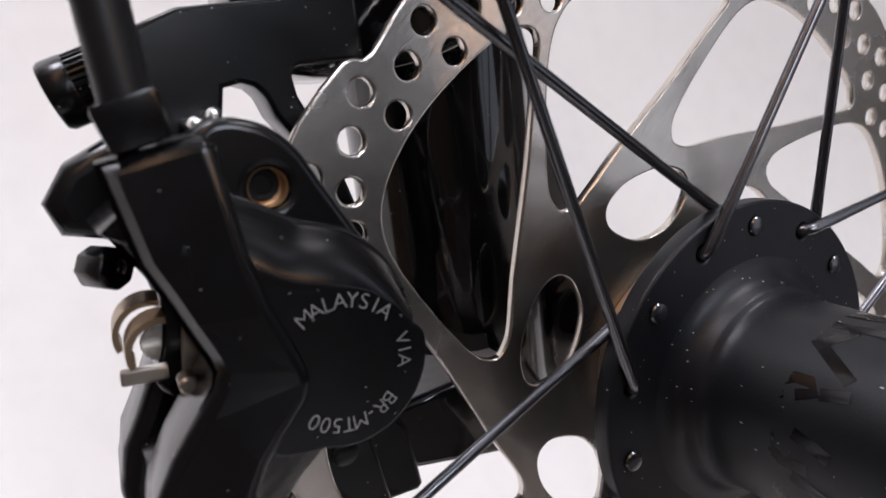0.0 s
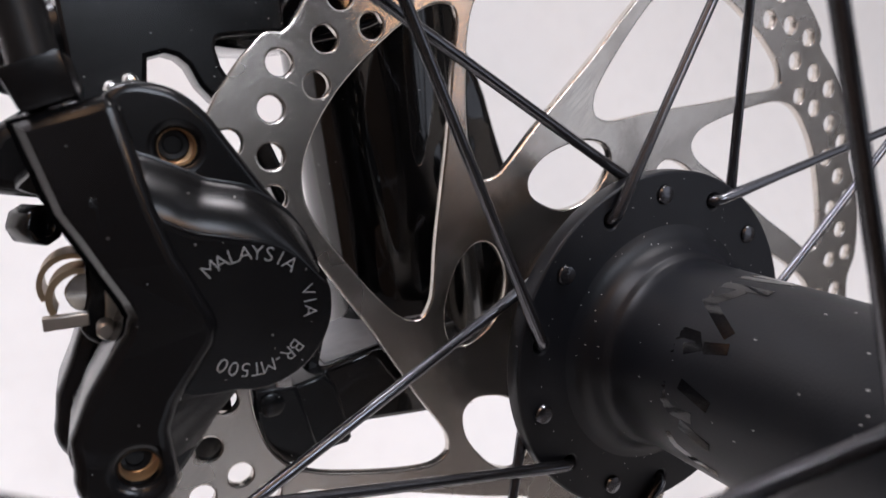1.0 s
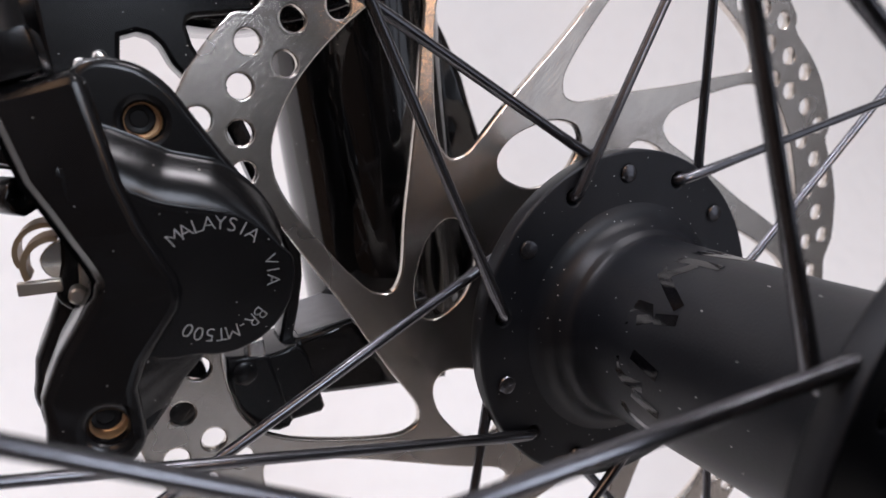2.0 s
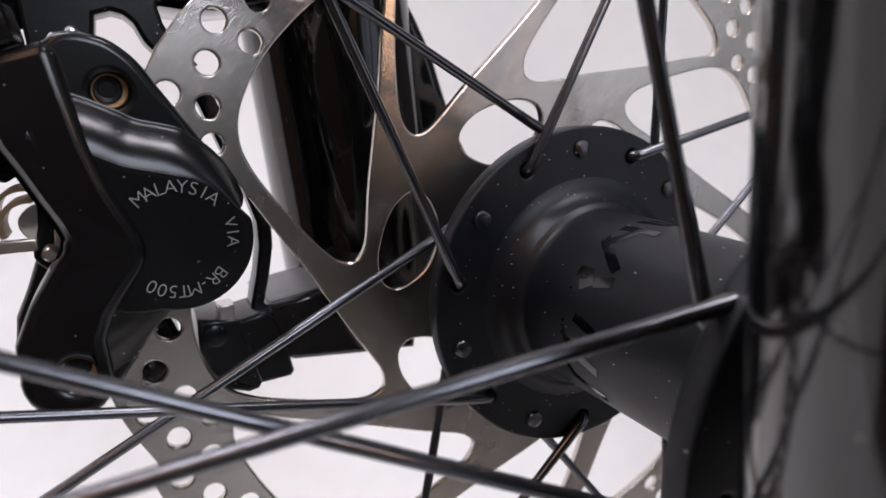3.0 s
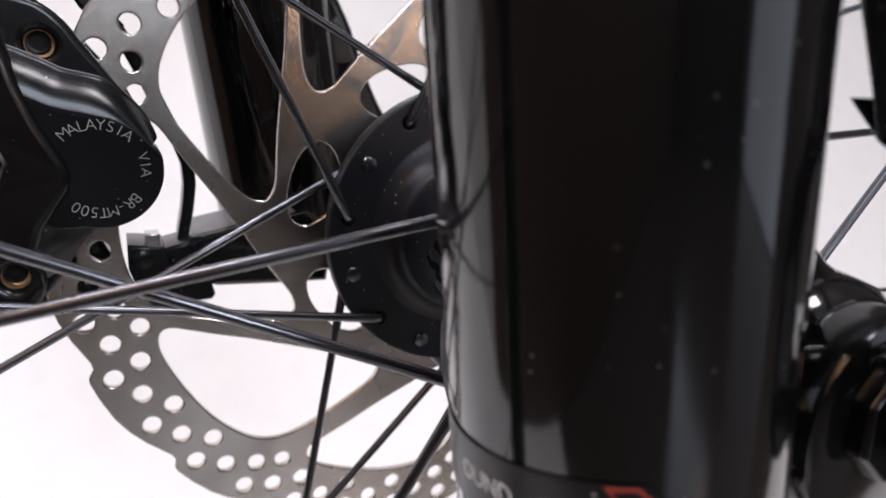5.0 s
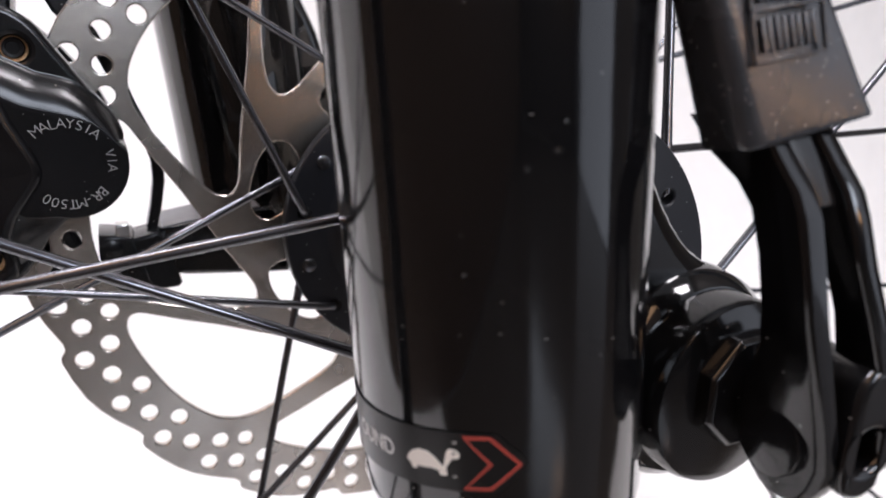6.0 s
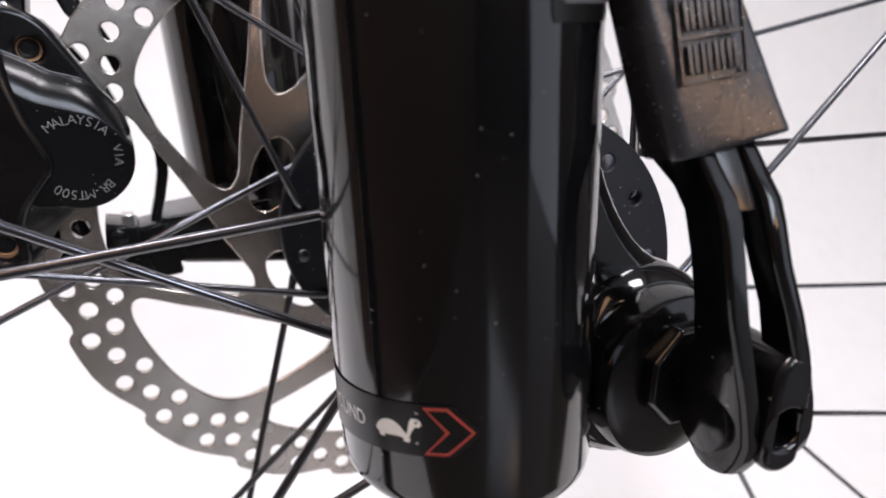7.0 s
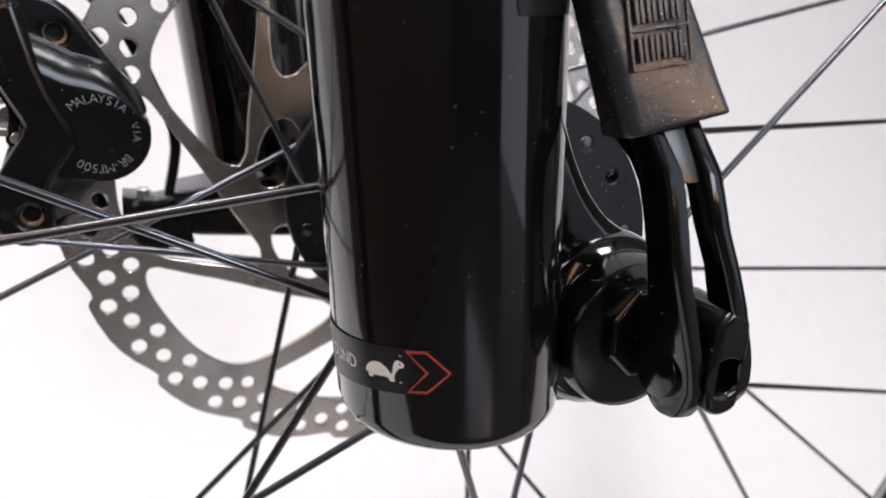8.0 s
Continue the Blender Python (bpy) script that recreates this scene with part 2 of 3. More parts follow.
def room():
    def slab(name, x0, x1, y0, y1, z0, z1, mat, label, category):
        bm = bmesh.new()
        bmesh.ops.create_cube(bm, size=1.0)
        moved(bm, Matrix.Translation(((x0 + x1) / 2, (y0 + y1) / 2, (z0 + z1) / 2)) @ Matrix.Diagonal((x1 - x0, y1 - y0, z1 - z0, 1)))
        me = bpy.data.meshes.new(name)
        bm.to_mesh(me)
        bm.free()
        me.materials.append(mat)
        return tagged(new(name, me), label, category, kind="structure")

    # unseen floor, added dark and glossy for what leg and rotor mirror
    slab("floor", X0, X1, -2.8, -0.24, -0.08, -0.002, DARK_FLOOR, "unseen glossy dark brown floor, added to darken the reflections", "floor")
    # pale wall that runs down in a curve to the ground under the wheel
    prof = [(-0.238, 0.0), (-0.04, 0.0)] + [(-0.04 + 0.5 * math.sin(radians(a)), 0.5 - 0.5 * math.cos(radians(a))) for a in range(5, 91, 5)] + [(0.46, 2.5)]
    bm = bmesh.new()
    rows = [[bm.verts.new((x, y, z)) for y, z in prof] for x in (X0, X1)]
    back = [[bm.verts.new((x, y, z)) for y, z in ((0.60, 2.5), (0.60, -0.08), (-0.238, -0.08))] for x in (X0, X1)]
    rows = [r + k for r, k in zip(rows, back)]
    n = len(rows[0])
    for k in range(n):
        bm.faces.new((rows[0][k], rows[0][(k + 1) % n], rows[1][(k + 1) % n], rows[1][k]))
    bm.faces.new(rows[0])
    bm.faces.new(rows[1][::-1])
    smoothed(bm)
    for e in bm.edges:
        if e.calc_face_angle(0) > radians(30):
            e.smooth = False
    me = bpy.data.meshes.new("wall_back")
    bm.to_mesh(me)
    bm.free()
    me.materials.append(WALL_PAINT)
    tagged(new("wall_back", me), "plain white wall curving into the pale ground under the wheel", "wall", kind="structure")
    # unseen side wall, split white and brown where the leg's reflection changes
    slab("wall_left", X0 - 0.1, X0 - 0.002, 0.16, 0.60, 0.002, 2.5, WALL_PAINT, "unseen white side wall, added for the pale strip mirrored in the leg", "wall")
    slab("wall_left_brown", X0 - 0.1, X0 - 0.002, -2.8, 0.158, 0.002, 2.5, BROWN_REFLECTED, "unseen brown side wall, added for the brown mirrored in the leg", "wall")
    # unseen closing walls, darkened for the reflections in leg and rotor
    slab("wall_right", X1 + 0.002, X1 + 0.1, -2.8, 0.60, 0.002, 2.5, FRONT_WALL, "unseen dark tan side wall, added for the reflections", "wall")
    slab("wall_front", X0, X1, -2.9, -2.802, 0.002, 2.5, FRONT_WALL, "unseen dark tan wall across the room, added for the reflections", "wall")
    slab("ceiling", X0 - 0.1, X1 + 0.1, -2.9, 0.60, 2.502, 2.6, CEILING, "plain pale ceiling", "ceiling")


room()

# ---- front wheel: hub, spokes, rim, tyre ----
RIM_Y, RIM_R, HOLE_R, HOLES = -25.0, 296.0, 28.2, 14
STEP = 360 / HOLES
LEFT_0 = 41.3
# the other flange: each hole's angle, the turn on the way to the rim, and the place across the rim if not the usual one
INNER = [(8.6, -54), (57.0, -52.5), (117.0, -55.8), (150.5, -45.4), (200.8, -41.6), (258.6, -45.0), (307.5, -36.3)]
OUTER = [(36.0, 47.0), (88.8, 47.1), (135.2, 49.6), (185.6, 51.2), (238.6, 47.4), (286.5, 52.5, -26), (331.5, 61.5, -34)]

wheel = thing("front_wheel", 0, 0, 0, "black spoked bicycle front wheel with a matt black disc hub", "bicycle wheel")


def flange(y0, y1, r, angles):
    holes = [circle(HOLE_R * math.cos(radians(a)), HOLE_R * math.sin(radians(a)), 1.45, 12) for a in angles]
    return plate(circle(0, 0, r, 96), holes + [circle(0, 0, 15, 48)], y0, y1, 0.5, 2)


hub = part("hub_shell", lathe([(0, 16), (9, 16), (9, 14), (17, 13.5), (17.5, 6), (21.5, 3.8), (25.5, 0.6), (22.8, 0.03), (21.6, -0.15), (20.4, -0.7), (19.4, -1.5), (18.7, -2.6),
                               (18.3, -3.8), (18.0, -4.3), (17.45, -4.6), (17.15, -5.2), (17.0, -7), (16.8, -20), (16.6, -36), (16.9, -46), (18, -51), (20, -54), (22, -56.4),
                               (22, -61.4), (16, -63.8), (11, -65), (10.5, -67), (8.5, -68), (8.5, -74), (0, -74)], n=96), BLACK_MATT, wheel, "matt black hub barrel")
part("hub_flange", flange(0.0, 3.6, 32.4, [LEFT_0 + STEP * k for k in range(HOLES)]), BLACK_MATT, wheel, "matt black drilled hub flange")
part("hub_flange", flange(-60.9, -57.3, 33.6, [a for a, *rest in INNER + OUTER]), BLACK_MATT, wheel, "matt black drilled hub flange")


def spoke(hole, turn, y_out, y_rim, y_head):
    """One spoke with its bent elbow and flat head, for a hole at an angle, leaving the flange at y_out."""
    a, b = radians(hole), radians(hole + turn)
    h = Vector((HOLE_R * math.cos(a), 0, HOLE_R * math.sin(a)))
    e = Vector((RIM_R * math.cos(b), y_rim, RIM_R * math.sin(b)))
    s = 1 if y_out > y_head else -1
    d = (e - h - Vector((0, y_out, 0))).normalized()
    pts = [h + Vector((0, y_head, 0)), h + Vector((0, y_out - 1.6 * s, 0)), h + Vector((0, y_out - 0.7 * s, 0)) + d * 0.25,
           h + Vector((0, y_out - 0.1 * s, 0)) + d * 0.9, h + Vector((0, y_out, 0)) + d * 2.0]
    start = pts[-1]
    pts += [start + (e - start) * f for f in (0.02, 0.05, 0.3, 0.65, 1.0)]
    bm = tube(pts, [1.08] * 5 + [1.05, 0.9, 0.84, 0.84, 0.95], 12)
    head = lathe([(0, -0.4), (1.2, -0.3), (1.6, 0.0), (1.75, 0.4), (1.55, 0.7), (0.9, 0.85), (0, 0.9)], n=14)
    moved(head, Matrix.Translation(h + Vector((0, y_head, 0))) @ Matrix.Diagonal((1, -s, 1, 1)))
    bmesh.ops.recalc_face_normals(head, faces=head.faces)
    return join(bm, head)


def lace(spokes, y_out, y_head, y_rim):
    """Spokes of one side of a flange: the hole's angle and the turn on the way to the rim."""
    for hole, turn, *rim in spokes:
        part("spoke", spoke(hole, turn, y_out, rim[0] if rim else y_rim, y_head), BLACK_SPOKE, wheel, "thin round black spoke")


L0 = LEFT_0 + STEP
# rotor-side flange, near face and far face
lace([(L0 + 2 * STEP * k, turn) for k, turn in enumerate((-48.6, -49.5, -50, -49.6, -48.5, -49.5, -49.5))], -0.8, 3.5, -20)
lace([(LEFT_0 + 2 * STEP * k, turn) for k, turn in enumerate((50, 53.6, 55, 55, 55.3, 53, 53.7))], 4.8, 0.1, -27)
# the other flange, inner face and outer face
lace(INNER, -53.6, -60.0, -14)
lace(OUTER, -60.0, -56.0, -16)


def ring_body(profile, n=120):
    bm = bmesh.new()
    rings = []
    for k in range(n):
        a = 2 * math.pi * k / n
        rings.append([bm.verts.new((r * math.cos(a), y, r * math.sin(a))) for r, y in profile])
    m = len(profile)
    for k in range(n):
        a, b = rings[k], rings[(k + 1) % n]
        for j in range(m):
            bm.faces.new((a[j], a[(j + 1) % m], b[(j + 1) % m], b[j]))
    return smoothed(bm)


part("rim", ring_body([(292, RIM_Y - 7), (290, RIM_Y), (292, RIM_Y + 7), (303, RIM_Y + 13), (312, RIM_Y + 14), (312, RIM_Y + 11.5), (304, RIM_Y + 9),
                       (304, RIM_Y - 9), (312, RIM_Y - 11.5), (312, RIM_Y - 14), (303, RIM_Y - 13)]), BLACK_SATIN, wheel, "black rim")
TYRE_R = AXLE / MM
part("tyre", ring_body([(308 + (TYRE_R - 308) * 0.5 * (1 - math.cos(2 * math.pi * k / 16)), RIM_Y + 24 * math.sin(2 * math.pi * k / 16)) for k in range(16)]),
     RUBBER, wheel, "black rubber tyre")

# ---- brake rotor ----
ROTOR_Y = 17.2
# tip angle of each window between the arms
WINDOWS = (12, 54, 92.2, 130.6, 168.4, 207.3, 246.2, 288, 330)
WINDOW = ((42, 1.6), (44.6, 2.1), (47.5, 0.6), (53, -3.8), (60, -8.8), (65.5, -12.4), (69, -15.5), (71.2, -19.5), (72.2, -25), (72.4, -31), (72.2, -38), (72, -43.5),
          (71.5, -46.6), (70.2, -48.6), (68, -48.9), (64.5, -46.8), (60, -43.2), (53.3, -36.6), (47.6, -27.5), (43.6, -17), (41.2, -7.5), (40.8, -2.5))
OVALS = (48, 105.5, 162, 217.5, 272, 328)
OVAL = ((25.5, 0), (26.5, -9), (29.5, -15), (33, -17.5), (36, -15), (37.5, -8), (37.7, 0), (37.5, 8), (36, 15), (33, 17.5), (29.5, 15), (26.5, 9))


def polar(r, a):
    return (r * math.cos(radians(a)), r * math.sin(radians(a)))


def on_disc(r, a):
    """A place on the slightly uneven disc: turned on a little at its forward upper part and drawn in at the top."""
    return polar(r * (1 - 0.017 * math.exp(-((a - 128) / 20) ** 2)), a + 3.2 * max(0.0, 1 - abs(a - 45) / 85))


def rotor_outline():
    pts = []
    for k in range(18):
        for a, r in ((0.2, 86.9), (1.0, 87.4), (4, 87.7), (8, 87.8), (11, 87.4), (14, 86.6), (16.5, 85.7), (18.3, 85.2), (19.4, 85.4)):
            pts.append(on_disc(r, 20 * k + a - 0.9))
    return pts


rotor_holes = [smooth_loop([polar(r, w + a) for r, a in WINDOW], 3) for w in WINDOWS]
rotor_holes += [smooth_loop([polar(r, o + a) for r, a in OVAL], 3) for o in OVALS]
for k in range(36):
    rotor_holes.append(circle(*on_disc(82.9, 1.2 + 10 * k), 2.0, 16))
    rotor_holes.append(circle(*on_disc(80.0, 5.8 + 10 * k), 2.0, 16))
    rotor_holes.append(circle(*on_disc(76.4, 0.5 + 10 * k), 2.0, 16))
for k in range(9):
    rotor_holes.append(circle(*on_disc(73.2, 34.8 + 40 * k), 1.9, 16))
rotor_holes.append(circle(0, 0, 17, 48))
rotor = thing("brake_rotor", 0, ROTOR_Y, 0, "brushed steel brake disc with drilled holes and curved arms", "brake disc")
part("disc", plate(rotor_outline(), rotor_holes, ROTOR_Y, ROTOR_Y + 1.8, 0.4, 2), STEEL, rotor, angle=25)
part("lockring", lathe([(10, 13), (19.5, 13.5), (20, 15), (20, 17.1), (17, 17.1), (17, 22), (12, 22), (10, 21)], n=48), DULL_METAL, rotor, "dull metal lockring")
engraving = letter_mesh("UC", 2.9, 0.02, 0.03)
moved(engraving, Matrix.Translation((-10.6, ROTOR_Y - 0.02, -41.2)) @ FACE @ Matrix.Rotation(radians(-6), 4, "Z"))
part("engraving", engraving, DULL_METAL, rotor, "faint dull capital letters")

# ---- suspension fork ----
RX, RY, LEAN_X, LEG_R, LEFT_Y = -24.44, -82.29, -0.078, 17.74, 53.5
TOP = 250.0
fork = thing("suspension_fork", -26, -15, -15, "glossy black suspension fork lower legs with forward dropouts", "bicycle fork")


def leg(x, y, radius, lean):
    """A leg tube with a softly rounded foot, leaning back towards its top."""
    prof = [(0, -13.6), (0.72, -13.55), (0.88, -13.25), (0.945, -12.6), (0.985, -11.5), (1.0, -10.0)] + [(1.0, z) for z in (10, 30, 60, 100)] + [(1.035, 160), (1.08, 220), (1.08, TOP), (0, TOP)]
    n = 72
    bm = bmesh.new()
    rings = []
    for r, z in prof:
        cx = x + lean * z
        r *= radius
        if r == 0:
            rings.append([bm.verts.new((cx, y, z))])
        else:
            rings.append([bm.verts.new((cx + r * math.cos(2 * math.pi * k / n), y + r * math.sin(2 * math.pi * k / n), z)) for k in range(n)])
    for a, b in zip(rings, rings[1:]):
        for k in range(n):
            q = list(dict.fromkeys([a[k % len(a)], a[(k + 1) % len(a)], b[(k + 1) % len(b)], b[k % len(b)]]))
            bm.faces.new(q)
    return smoothed(bm)


right_leg = part("fork_leg", leg(RX, RY, LEG_R, LEAN_X), BLACK_GLOSS, fork, "glossy black round fork leg")
part("fork_leg", leg(-28.65, LEFT_Y, 19.46, -0.105), BLACK_GLOSS, fork, "glossy black round fork leg")

WEB = ((-22, 62), (-14, 50), (-10.5, 40), (-7.2, 31), (-3.0, 22.5), (3.0, 15.5), (11, 10.5), (16, 3), (16.5, -6), (12.5, -14), (5, -17.3), (-6, -17.0), (-16, -13), (-26, -8), (-26, 40))


def dropout(y, side, dx=0.0):
    """A dropout: a web that flares from the leg, and the round boss of the axle."""
    web = plate(smooth_loop([(x + dx, z) for x, z in WEB], 3), [], y - 5.5, y + 5.5, 3.0, 4)
    boss = lathe([(0, -8 * side), (13.2, -8 * side), (14.8, -7 * side), (15.4, -5 * side), (15.6, 3 * side), (15.0, 6.5 * side), (13.5, 8.2 * side), (11.0, 8.8 * side), (0, 8.8 * side)],
                 3.0, -2.0, 48)
    moved(boss, Matrix.Translation((0, y, 0)))
    bmesh.ops.recalc_face_normals(boss, faces=boss.faces)
    return join(web, boss)


part("dropout", dropout(-81.5, -1), BLACK_GLOSS, fork, "glossy black dropout with round axle boss")
part("dropout", dropout(50.0, 1, 2.0), BLACK_GLOSS, fork, "glossy black dropout with round axle boss")
# brake mounts on the far leg
part("lower_mount", plate([(-58.2, -2.2), (-46, -0.2), (-30, 2), (-24, -6), (-26, -17), (-39, -16), (-53, -14.6), (-55.5, -13.5)], [], 26, 48, 1.2, 2), BLACK_GLOSS, fork, "glossy black lower brake mount")
# thin plate that makes the black mount's top grey
part("mount_face", loft([[(x, 27.5, z), (x, 46.5, z), (x, 46.5, z + 0.35), (x, 27.5, z + 0.35)] for x, z in ((-57.0, -2.1), (-46.0, -0.3), (-33, 1.5))], True), GREY_FACE, fork, "thin grey plate on top of the brake mount")
part("upper_mount", plate(smooth_loop([(-76, 76), (-60, 82), (-36, 84), (-30, 70), (-40, 60), (-57, 54.5), (-72, 54.5), (-79, 60)], 3), [], 26, 48, 1.5, 2), BLACK_GLOSS, fork,
     "glossy black upper brake mount")


def on_leg(a, z, lift=0.12):
    """A place on the near leg's skin: degrees round from straight out, positive to the front, and millimetres along the leg."""
    d = Vector((LEAN_X, 0, 1)).normalized()
    u = Vector((1, 0, 0)) - d * d.x
    u.normalize()
    r = LEG_R + lift
    return Vector((RX, RY, 0)) + d * z + u * (r * math.sin(radians(a))) + Vector((0, -1, 0)) * (r * math.cos(radians(a)))


def wrap(bm, lift):
    """Bends a flat bmesh (x in millimetres round the leg, y along it) on to the near leg."""
    for v in bm.verts:
        v.co = on_leg(math.degrees(v.co.x / LEG_R), v.co.y, lift + v.co.z)
    for f in bm.faces:
        f.smooth = True
    return bm


def flat_shape(outline, holes=(), cut=1.2, thick=0.05):
    """A thin flat shape, cut into strips so that it bends smoothly."""
    bm = plate(outline, list(holes), -thick, 0, 0.0, 0)
    moved(bm, FACE.inverted())
    bmesh.ops.triangulate(bm, faces=bm.faces)
    for axis in (0, 1):
        lo, hi = min(v.co[axis] for v in bm.verts), max(v.co[axis] for v in bm.verts)
        x = lo + cut
        while x < hi:
            n = Vector((1, 0, 0)) if axis == 0 else Vector((0, 1, 0))
            bmesh.ops.bisect_plane(bm, geom=bm.verts[:] + bm.edges[:] + bm.faces[:], plane_co=n * x, plane_no=n)
            x += cut * (1 if axis == 0 else 4)
    return bm


def arc(a):
    return radians(a) * LEG_R


# sticker band with a pointed end, its word, its tortoise and its chevron
band = part("sticker", wrap(flat_shape([(arc(-160), 3), (arc(-120), 3), (arc(-95), 3.1), (arc(-62), 3.85), (arc(-41), 4.28), (arc(-31), 4.28), (arc(-29.5), 4.04), (arc(-21), 1.29), (arc(-20.6), 0.81), (arc(-21), 0.34),
                                         (arc(-29.8), -2.32), (arc(-31.5), -2.56), (arc(-49), -2.89), (arc(-71), -3.55), (arc(-100), -4.79), (arc(-120), -5.17), (arc(-160), -5.36)]), 0.10), STICKER, right_leg, "matt black sticker band")
CH = [(-42.1, 3.9), (-32.6, 4.05), (-22.4, 0.78), (-32.8, -2.32), (-42.2, -2.42), (-33.4, 0.82)]
CH_IN = [(-40.5, 3.56), (-33.0, 3.7), (-23.7, 0.78), (-33.2, -2.0), (-40.6, -2.08), (-32.0, 0.82)]
part("chevron", wrap(flat_shape([(arc(a), z) for a, z in CH], [[(arc(a), z) for a, z in CH_IN]]), 0.16), RED_PRINT, band, "red outlined chevron")
TORTOISE = [(-63.0, -0.23), (-62.2, 0.43), (-60.4, 1), (-57.6, 1.39), (-54.6, 1.39), (-52, 0.91), (-50.0, 0.24), (-48.9, -0.04), (-48.2, 0.91), (-47.8, 1.67), (-46.8, 2.19), (-45.0, 2.24), (-43.2, 1.96), (-42.8, 1.57), (-43.4, 1.24),
            (-45.4, 1.1), (-46.9, 0.43), (-47.9, -0.23), (-47.6, -0.9), (-48.2, -1.1), (-50.2, -1.1), (-50.5, -0.61), (-53, -0.52), (-57.4, -0.7), (-59.0, -0.66), (-58.9, -1.13), (-61.2, -1.18), (-61.6, -0.61), (-62.8, -0.52)]
part("tortoise_symbol", wrap(flat_shape([(arc(a), z) for a, z in TORTOISE], [circle(arc(-44.9), 1.76, 0.2, 8)]), 0.16), WHITE_PRINT, band, "cream tortoise symbol")
word = letter_mesh("OUND", 2.9, 0.02)
moved(word, Matrix.Translation((arc(-81.5), -0.35, 0)) @ Matrix.Rotation(radians(4.0), 4, "Z") @ Matrix.Diagonal((0.86, 1, 1, 1)))
part("lettering", wrap(word, 0.17), PALE_PRINT, band, "pale grey capital letters")
grey = part("sticker", wrap(flat_shape([(arc(8), 45.0), (arc(44), 45.0), (arc(46), 46), (arc(46), 80), (arc(7), 80), (arc(7), 46)]), 0.10), STICKER, right_leg, "black sticker with a grey panel")
part("panel", wrap(flat_shape([(arc(12), 46.8), (arc(40), 46.8), (arc(40), 78), (arc(12), 78)]), 0.16), GREY_STICKER, grey, "dark grey panel")

# ---- axle lever ----
lever = thing("axle_lever", 2, -98, 0, "black forked axle lever with a rubber-covered handle, closed", "axle lever")
part("axle_head", join(lathe([(0, -88), (12.2, -88), (12.8, -88.8), (12.8, -93.6), (12.3, -94.8), (11.0, -95.4), (0, -95.4)], 3.2, -1.6, 48),
                       lathe([(0, -92), (4.2, -92), (4.2, -103), (3.8, -103.5), (0, -103.5)], 5.6, -1.6, 32)), BLACK_LEVER, lever, "black axle head")
nut = moved(lathe([(0, -94.8), (7.5, -94.8), (7.8, -95.1), (7.8, -97.2), (7.3, -97.8), (0, -97.8)], 0, 0, 8), Matrix.Translation((3.4, 0, 0.2)) @ Matrix.Rotation(radians(22.5), 4, "Y"))
part("nut", rounded(nut, 0.35, 2), BLACK_LEVER, lever, "black eight-sided nut")


# the fork of the lever is turned a little about the upright
PIN = Vector((0.995, -0.100, 0.0))
DEEP = Vector((0.100, 0.995, 0.0))


def arm(face, front, thick, foot=0.0, wide=1.0):
    """One flat arm: a side face leaning to the handle, with a round eye at its foot. face: x of its rear-facing side against height."""
    def at(z, pairs):
        for (z0, v0), (z1, v1) in zip(pairs, pairs[1:]):
            if z <= z1:
                return v0 + (v1 - v0) * (z - z0) / (z1 - z0)
        return pairs[-1][1]

    secs = []
    for z, deep, back in ((-9.6, 2.6, 4.4), (-9.3, 5.4, 3.0), (-8.4, 8.2, 1.6), (-6.6, 11.6, 0.5), (-4, 13.0, 0.0), (-1, 13.2, 0.0), (2, 12.2, 0.0), (5, 10.2, 0.0), (9, 8.0, 0.0),
                         (14, 7.0, 0.0), (20, 6.8, 0.0), (25, 7.2, 0), (27.5, 8.4, 0), (30, 10.4, 0), (34, 10.8, 0)):
        z += foot * min(1.0, max(0.0, (3 - z) / 6))
        deep *= wide
        base = Vector((at(z, face), at(z, front), z)) + DEEP * back
        ring = []
        for k in range(20):
            a = 2 * math.pi * k / 20
            cc, s = math.cos(a), math.sin(a)
            u = thick * (0.5 + 0.5 * math.copysign(abs(cc) ** 0.4, cc))
            w = deep * (0.5 + 0.5 * math.copysign(abs(s) ** 0.5, s))
            ring.append(base + PIN * u + DEEP * w)
        secs.append(ring)
    return loft(secs)


arm_l = part("lever_arm", arm(((-10, 0.6), (-4, 0.7), (1, -0.4), (7, -2.3), (13, -4.1), (21, -5.8), (24, -6.3), (28, -6.2), (36, -8.2)), ((-10, -109.4), (-3, -109.6), (10, -108.8), (24, -107.6), (28, -105.6), (31, -103.4), (36, -100.5)), 3.2), BLACK_LEVER, lever, "satin black lever arm")
part("lever_arm", arm(((-10, 8.0), (-4, 8.2), (1, 7.6), (7, 5.2), (13, 3.1), (21, -0.2), (24, -0.9), (28, -0.8), (36, -2.4)), ((-10, -110.9), (10, -110.9), (24, -109.0), (28, -107.2), (31, -105.0), (36, -102)), 2.9, 1.8, 0.72), BLACK_LEVER, lever, "satin black lever arm")
pin = lathe([(0, -0.2), (4.4, -0.2), (4.55, -0.12), (4.6, 0.1), (4.6, 10.5), (4.4, 10.8), (0, 10.8)], 0, 0, 40)
part("pivot_pin", moved(pin, Matrix.Translation((0.35, -102.6, -2.6)) @ Matrix.Rotation(math.atan2(PIN.y, PIN.x) - math.pi / 2, 4, "Z")), BLACK_LEVER, arm_l, "round black pivot pin")
cam_block = plate(smooth_loop([(-2.9, -6.4), (-2.9, 2.6), (-2.5, 5.4), (-0.6, 7.2), (1.6, 6.6), (2.9, 3.4), (3.0, -6.4), (2.1, -8.4), (0, -9.1), (-2.0, -8.4)], 3), [circle(0.1, -2.9, 2.6, 24)], -5.0, 5.5, 1.0, 4)
